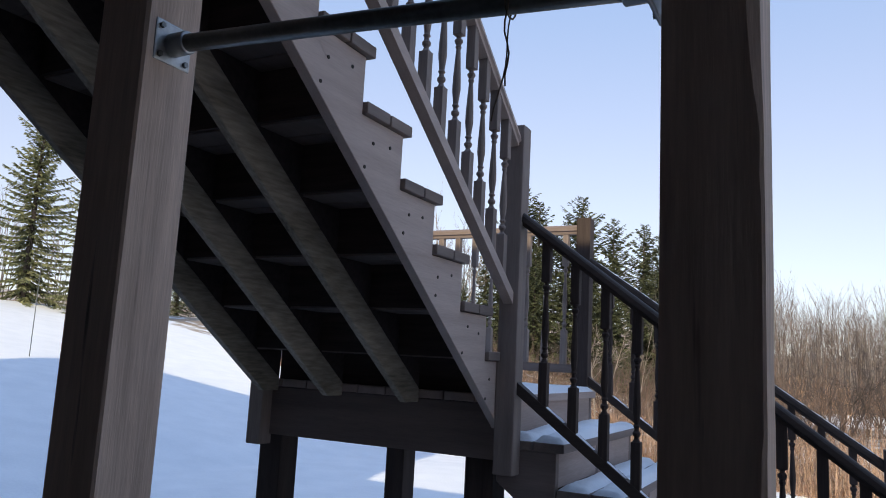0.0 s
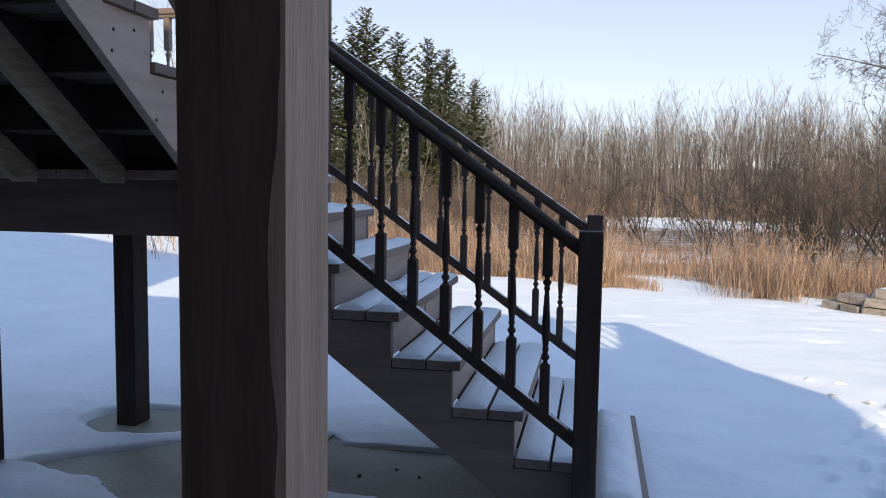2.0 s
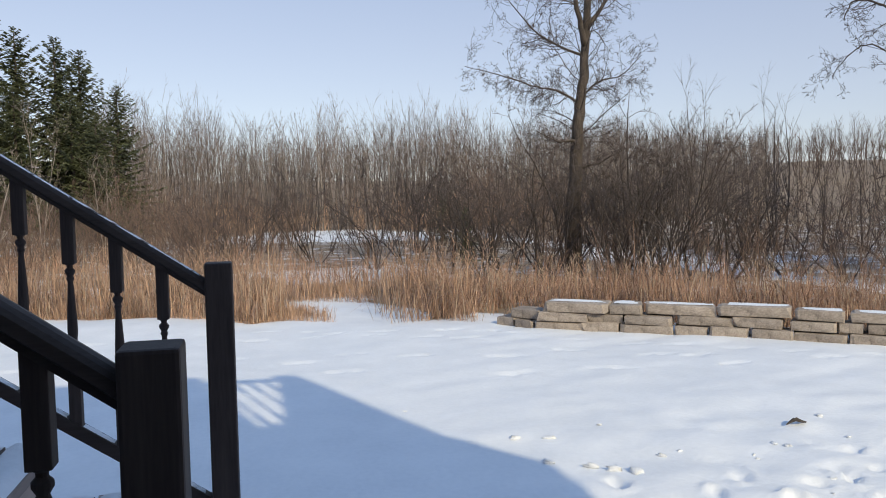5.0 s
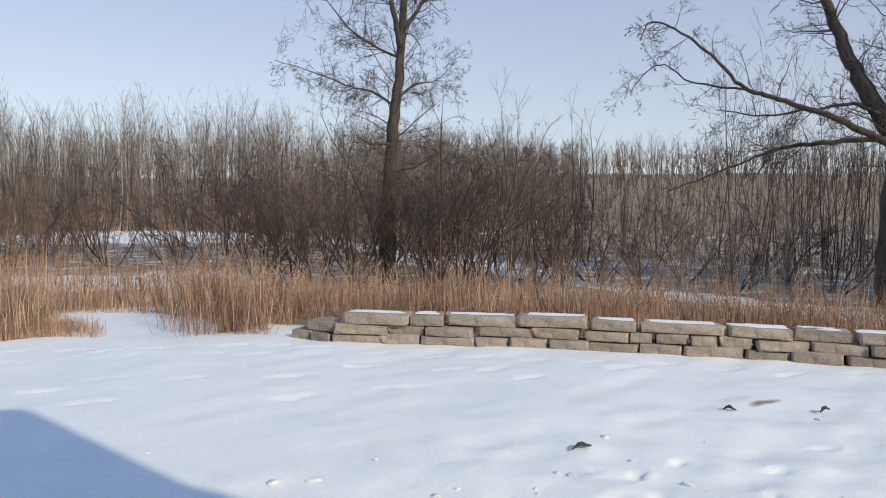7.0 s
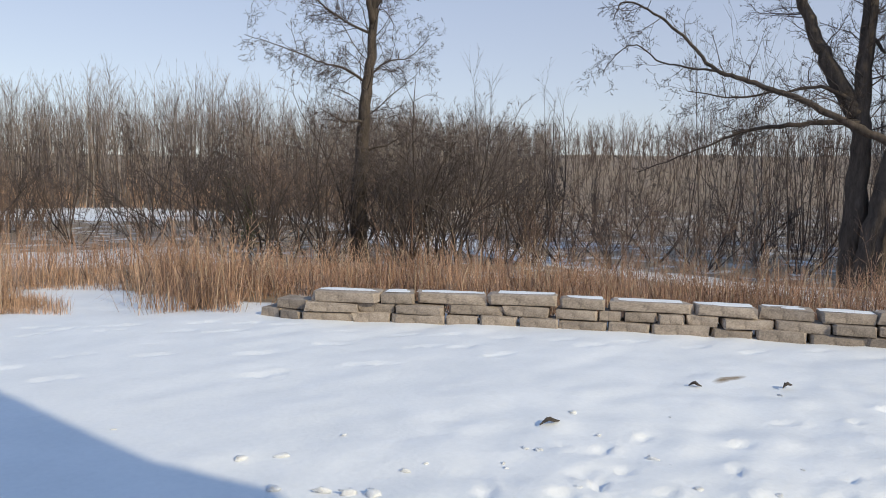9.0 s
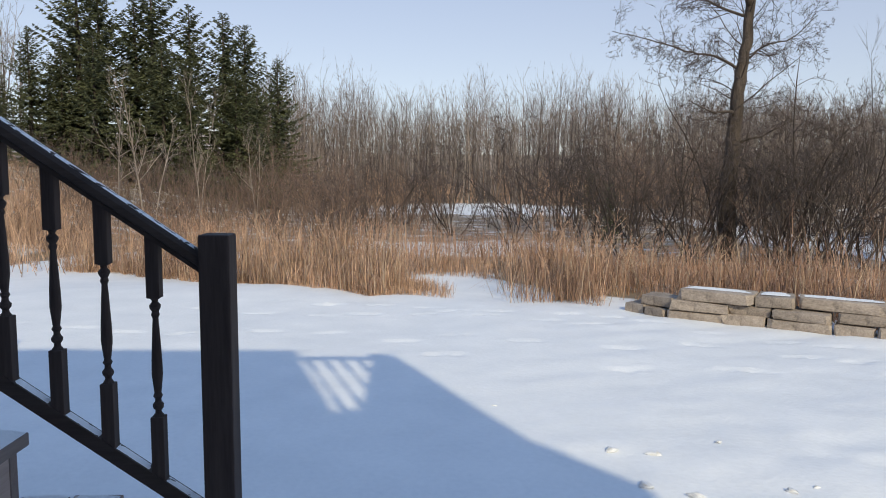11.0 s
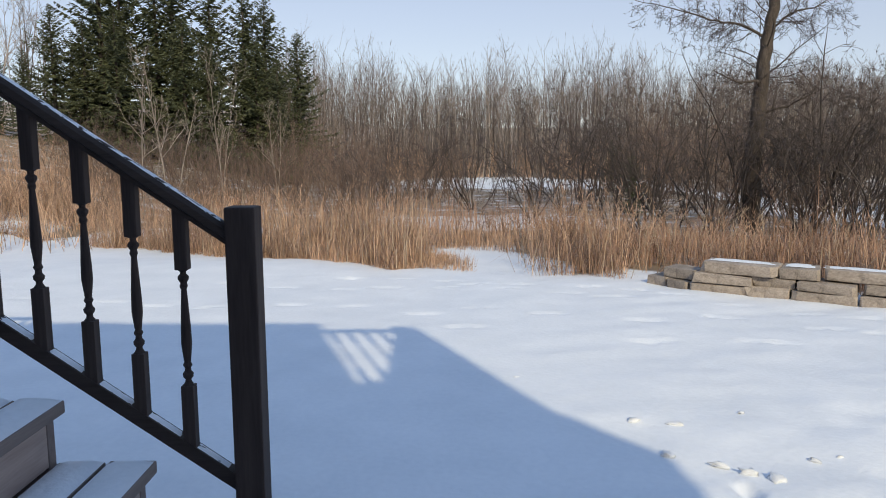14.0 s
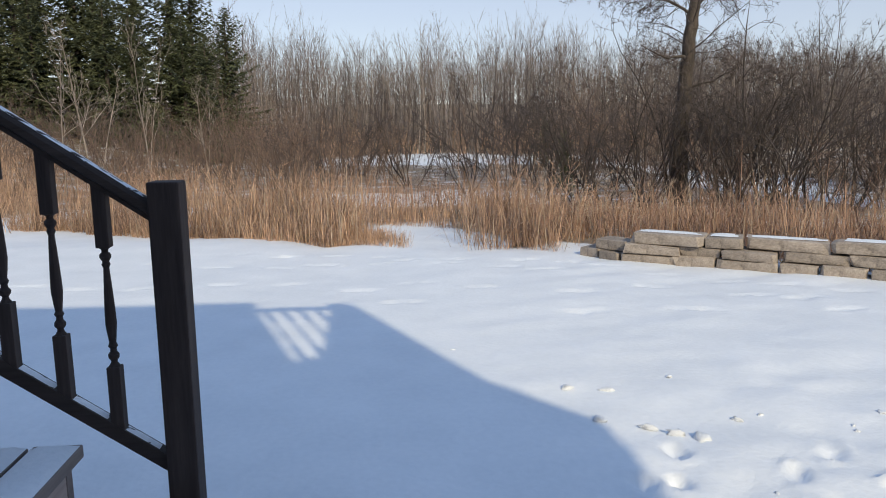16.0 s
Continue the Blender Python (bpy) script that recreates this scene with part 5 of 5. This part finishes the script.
def build_woods():
    rng = np.random.default_rng(12)

    def wood(name, n, az, d, tall, r, twigs, lean, material, sub, tw, label, clear=0.0):
        x, y = polar(rng, n, *az, *d)
        keep = on_pond(x, y, 1.15) <= 0
        a = np.degrees(np.arctan2(x - EYE.x, y - EYE.y))
        keep &= ~((a > -4) & (a < 13) & (rng.random(n) < clear))
        x, y = x[keep], y[keep]
        h = rng.uniform(*tall, len(x)) * (1 + 0.11 * smooth_noise(a[keep] * 0.45, 0 * x, 3)) * (1 - 0.5 * np.clip((a[keep] - 14) / 20, 0, 1) * (tall[1] > 7))
        tagged(new(name, stems_mesh(name, rng, x, y, h, rng.uniform(*r, len(x)), twigs, lean, material, sub, tw)), label, "woods", kind="stuff")

    wood("far_woods", 1900, (-14, 37), (48, 80), (6.0, 8.8), (0.026, 0.042), 10, 0.035, FARWOOD, 2, 0.33, "grey-brown bare poplar woods in the distance")
    wood("far_woods", 160, (-14, 30), (46, 62), (4.5, 8.0), (0.022, 0.040), 6, 0.03, PALE, 2, 0.22, "pale straight trunks at the wood's edge")
    wood("far_woods", 1050, (16, 100), (38, 76), (2.2, 4.6), (0.020, 0.034), 9, 0.13, DIMWOOD, 2, 0.36, "dim brown bare woods across the marsh")
    wood("far_woods", 850, (14, 100), (66, 96), (5.0, 9.5), (0.034, 0.050), 11, 0.16, DIMWOOD, 2, 0.36, "brown bare woods along the rise")
    wood("far_woods", 300, (-75, -12), (48, 62), (5, 9), (0.03, 0.06), 9, 0.05, FARWOOD, 3, 0.28, "bare woods behind the spruces")
    wood("brush", 900, (-27, 92), (24, 38), (1.2, 2.9), (0.010, 0.018), 8, 0.28, DIMWOOD, 3, 0.40, "brown willow brush in the marsh", 0.5)
    wood("brush", 560, (-28, 2), (17, 36), (0.9, 2.3), (0.009, 0.018), 9, 0.22, BRUSH, 3, 0.40, "brown willow brush before the spruces")
    wood("brush", 700, (20, 88), (13.5, 22), (0.7, 2.0), (0.005, 0.010), 8, 0.25, BRUSH, 2, 0.40, "thin brown brush behind the weeds")
    wood("brush", 1500, (-42, -23), (14, 32), (0.7, 1.6), (0.005, 0.010), 6, 0.2, GRASS, 0, 0.3, "tan reeds and grass below the spruces")
    wood("brush", 900, (-12, 40), (12.5, 30), (0.3, 1.0), (0.005, 0.009), 6, 0.40, DIMWOOD, 2, 0.5, "low brown undergrowth below the shrubs")
    wood("brush", 620, (-14, 37), (46, 66), (2.4, 5.0), (0.024, 0.036), 9, 0.20, FARWOOD, 2, 0.40, "grey-brown undergrowth among the poplars")
    wood("brush", 120, (47, 75), (17, 30), (3.6, 6.2), (0.013, 0.024), 10, 0.07, TWIG, 3, 0.30, "thin bare saplings behind the willow")
    wood("brush", 480, (-14, 24), (29, 46), (2.0, 4.2), (0.014, 0.022), 9, 0.25, BRUSH, 2, 0.40, "brown willow brush before the poplars")
    wood("brush", 500, (-4, 20), (46, 50), (1.0, 2.6), (0.015, 0.03), 8, 0.15, GRASS, 0, 0.30, "tan reeds at the pond's far edge")


def build_grass():
    rng = np.random.default_rng(31)

    def blades(name, n, xr, depth, tall, material, label, width, bend, gap=True, clump=0.6, past=0.0):
        x = rng.uniform(*xr, n)
        back = rng.random(n) ** 1.25 * depth
        y = grass_front(x) + 0.1 + past + back + 0.22 * smooth_noise(x * 1.3, x * 0, 41) + 0.14 * smooth_noise(x * 5.1, x * 0, 42)
        far_right = x > 9.6
        keep = ~((np.abs(x - 0.95 - 0.10 * (y - 8)) < 0.85 + 0.25 * smooth_noise(y * 2.3, x * 0, 5) + 0.12 * rng.normal(0, 1, n)) & (y < 11.8) & gap)
        dens = smooth_noise(x * clump, y * clump, 17) + smooth_noise(x * 2.6, y * 2.6, 18) * 0.6
        keep &= dens > rng.uniform(-0.9, 0.75, n)
        keep &= rng.random(n) < np.clip((xr[1] - x) / 0.6, 0, 1) + (xr[1] > 10)
        keep &= ~((np.abs((x + 5) / 4.0) < 1) & (np.abs(y - 15.4) < 0.9))
        x, y, back = x[keep], y[keep], back[keep]
        n = len(x)
        h = (tall[0] + (tall[1] - tall[0]) * rng.beta(1.6, 1.9, n)) * np.clip(0.5 + back * 0.9, 0.5, 1) * (0.82 + 0.3 * smooth_noise(x * 0.8, y * 0.8, 19) + 0.25 * smooth_noise(x * 2.9, y * 2.9, 23))
        a = rng.uniform(0, 2 * np.pi, n)
        lean = np.clip(np.abs(rng.normal(0, bend, n)) * (1 + 2.2 * rng.random(n) ** 4), 0, 0.92) * h
        z = ground_height(x, y) - 0.03
        side = np.stack([-np.sin(a), np.cos(a), 0 * a], 1)
        out = np.stack([np.cos(a), np.sin(a), 0 * a], 1)
        w = (width * rng.uniform(0.6, 1.3, n))[:, None]
        base = np.stack([x, y, z], 1)
        mid = base + out * (lean * 0.35)[:, None] + np.array([[0, 0, 1.0]]) * (h * 0.6)[:, None]
        tip = base + out * lean[:, None] + np.array([[0, 0, 1.0]]) * (h * np.sqrt(np.clip(1 - (lean / h) ** 2, 0.1, 1)))[:, None]
        v = np.stack([base - side * w, base + side * w, mid - side * w * 0.8, mid + side * w * 0.8, tip - side * w * 0.25, tip + side * w * 0.25], 1).reshape(-1, 3)
        b = (6 * np.arange(n))[:, None]
        f = np.concatenate([b + [[0, 1, 3, 2]], b + [[2, 3, 5, 4]]], 0)
        tagged(new(name, quads(name, v, f, material)), label, "grass", kind="stuff")

    blades("tall_grass", 46000, (-17, 3.2), 4.0, (0.2, 1.4), GRASS, "tall dry tan grass along the lawn's edge", 0.0036, 0.68)
    blades("grass_stubble", 5000, (0.0, 1.15), 0.9, (0.10, 0.30), GRASS, "short dry grass stubble at the lawn's edge", 0.003, 0.35, False)
    blades("grass_stubble", 9000, (-12, 0.4), 0.5, (0.10, 0.40), GRASS, "low dry grass fringing the tall grass", 0.003, 0.4, False)
    blades("matted_grass", 4000, (-0.4, 2.6), 3.5, (0.12, 0.45), GRASS, "matted tan grass behind the snowy gap", 0.004, 0.7, False, past=3.0)
    blades("tall_grass", 16000, (-12, 3.2), 12.0, (0.3, 0.9), WEED, "russet weeds behind the tall grass", 0.004, 0.3)
    blades("weeds", 34000, (2.4, 17), 5.5, (0.2, 0.72), WEED, "russet dry weeds behind the stone wall", 0.0036, 0.8)
    blades("weeds", 20000, (2.4, 17), 7.0, (0.2, 0.85), GRASS, "tan dry grass among the weeds", 0.0028, 0.65)
    blades("dry_stalks", 3800, (-17, 3.2), 2.6, (0.5, 1.35), STRAW, "bleached stalks standing in the tall grass", 0.0046, 0.3)
    blades("dry_stalks", 2600, (2.4, 17), 4.0, (0.3, 0.95), STRAW, "bleached stalks among the russet weeds", 0.0042, 0.4)
    blades("fallen_stems", 9000, (-17, 17), 3.5, (0.4, 1.3), WEED, "bent and broken dry stems leaning across the grass", 0.0036, 0.95)


def build_weeds():
    """Forked dry stalks with seed heads along the lawn's edge and behind the wall."""
    rng = np.random.default_rng(77)
    for n, x0, x1, depth, tall, material, label in ((900, 2.6, 15, 3.0, (0.35, 0.85), WEED, "forked russet weed stalks behind the stone wall"),
                                                    (420, 2.6, 15, 3.5, (0.4, 0.95), STRAW, "bleached forked weed stalks behind the stone wall"),
                                                    (900, -14, 3.2, 3.0, (0.6, 1.3), GRASS, "feathery tan reed heads in the tall grass"),
                                                    (420, -14, 3.2, 3.2, (0.6, 1.2), WEED, "forked russet weeds in the tall grass")):
        x = rng.uniform(x0, x1, n)
        y = grass_front(x) + 0.25 + rng.random(n) ** 1.2 * depth
        keep = (smooth_noise(x * 0.9, y * 0.9, 27) > rng.uniform(-0.9, 0.5, n)) & ~((np.abs(x - 0.95 - 0.10 * (y - 8)) < 1.0) & (y < 11.8))
        x, y = x[keep], y[keep]
        n = len(x)
        d = np.stack([rng.normal(0, 0.22, n), rng.normal(0, 0.22, n), np.ones(n)], 1)
        d /= np.linalg.norm(d, axis=1, keepdims=True)
        base = np.stack([x, y, ground_height(x, y) - 0.03], 1)
        plan = [(3, 6, 0.5, 0.26, 0.0, 0.12, 0.55), (1, 3, 0.6, 0.45, 0.05, 0.1, 0.4), (1, 0, 0, 0, 0, 0.1, 0)]
        tagged(new("weed_stalks", woven("weed_stalks", ramify(rng, base, d, rng.uniform(*tall, n), rng.uniform(0.003, 0.005, n), plan, 0.003), material)), label, "weeds", kind="stuff")


build_woods()
build_grass()
build_weeds()


# ---- small things on the snow ----
def lump_mesh(seed, rough=0.75, material=SNOW):
    rng = random.Random(seed)
    bm = bmesh.new()
    bmesh.ops.create_icosphere(bm, subdivisions=2, radius=1)
    for v in bm.verts:
        v.co *= 1 + rough * noise.noise(v.co * 1.6 + Vector((seed * 3.1, 0, 0))) + 0.35 * noise.noise(v.co * 4 + Vector((seed, 5, 0)))
    return finish(bm, "snow_lump", material, True)


def build_small():
    rng = random.Random(9)
    shapes = [lump_mesh(k) for k in range(5)]
    spots = [(1.62, 2.98, 0.048), (1.82, 2.93, 0.055), (2.22, 3.10, 0.025), (1.66, 2.55, 0.05), (1.95, 2.36, 0.042), (2.05, 2.30, 0.05), (1.86, 2.44, 0.042), (1.1, 3.75, 0.02)]
    spots += [(rng.uniform(1.9, 4.2), rng.uniform(0.4, 2.6), rng.uniform(0.010, 0.038)) for _ in range(60)]
    spots += [(rng.uniform(3.6, 8.2), rng.uniform(0.2, 3.0), rng.uniform(0.015, 0.045)) for _ in range(26)]
    for x, y, s in spots:
        ob = new("snow_lump", rng.choice(shapes))
        s *= 0.8
        ob.location = (x, y, gz(x, y) + s * 0.05)
        ob.scale = (s * rng.uniform(0.6, 1.4), s * rng.uniform(0.4, 1.0), s * rng.uniform(0.25, 0.5))
        ob.rotation_euler = (0, 0, rng.uniform(0, 6))
        tagged(ob, "loose lump of kicked-up snow", "snow lump", "snow lumps")
    # Two bark scraps; the third, smaller one draws the bare patch's shaded edge.
    for x, y, ln, a in ((3.36, 2.735, 0.17, 0.1), (5.57, 2.79, 0.16, 0.2), (4.9, 3.05, 0.10, -0.6)):
        bm = bmesh.new()
        bmesh.ops.create_icosphere(bm, subdivisions=2, radius=1)
        for v in bm.verts:
            u = v.co.x
            v.co = Vector((u * ln / 2, v.co.y * 0.020 * (1.2 - abs(u)), v.co.z * 0.009 + 0.03 * (1 - abs(u) ** 1.3) * (0.5 if u > 0 else 1) + 0.004 * noise.noise(v.co * 5)))
        ob = new("bark_and_shade_scrap", finish(bm, "bark_and_shade_scrap", DEADLEAF))
        ob.location, ob.rotation_euler = (x, y, gz(x, y) + 0.012), (0, 0, a)
        tagged(ob, "dark curled scrap on the snow, for bark and one shaded edge", "bark", "bark scraps")
    for x, y, s in ((-0.98, -0.02, 0.03), (-0.95, 0.04, 0.022), (-1.1, 0.2, 0.015), (-0.5, 0.03, 0.012), (-0.33, -0.08, 0.012), (-0.72, 0.55, 0.012), (-1.0, 0.5, 0.014), (-1.3, 0.28, 0.018), (-0.85, 0.62, 0.01)):
        ob = new("dead_leaf", lump_mesh(int(s * 1000) + 31, 0.5, DEADLEAF))
        ob.location = (x, y, (gz(x, y) if y < 0.2 else 0.0) + s * 0.3)
        ob.scale = (s, s * 0.7, s * 0.4)
        ob.rotation_euler = (0.3, 0.2, rng.uniform(0, 6))
        tagged(ob, "curled dead brown leaf by the slab's edge", "leaf", "dead leaves")
    # garden hook far off on the bank
    hook = [Vector((0, 0, z)) for z in (-0.1, 0.8, 1.5, 1.9)]
    arc = [Vector((0.22 - 0.22 * math.cos(a), 0, 1.9 + 0.22 * math.sin(a))) for a in [k * math.pi / 7 for k in range(1, 9)]]
    V, F = [], []
    tube(V, F, hook + arc, [0.009] * (len(hook) + len(arc)), 6)
    x, y = -0.2 + 17.5 * math.sin(radians(-56.2)), -3.0 + 17.5 * math.cos(radians(-56.2))
    ob = new("garden_hook", mesh_of("garden_hook", V, F, PIPE))
    ob.location = (x, y, gz(x, y))
    tagged(ob, "thin steel shepherd's hook standing in snow", "garden hook")


build_small()
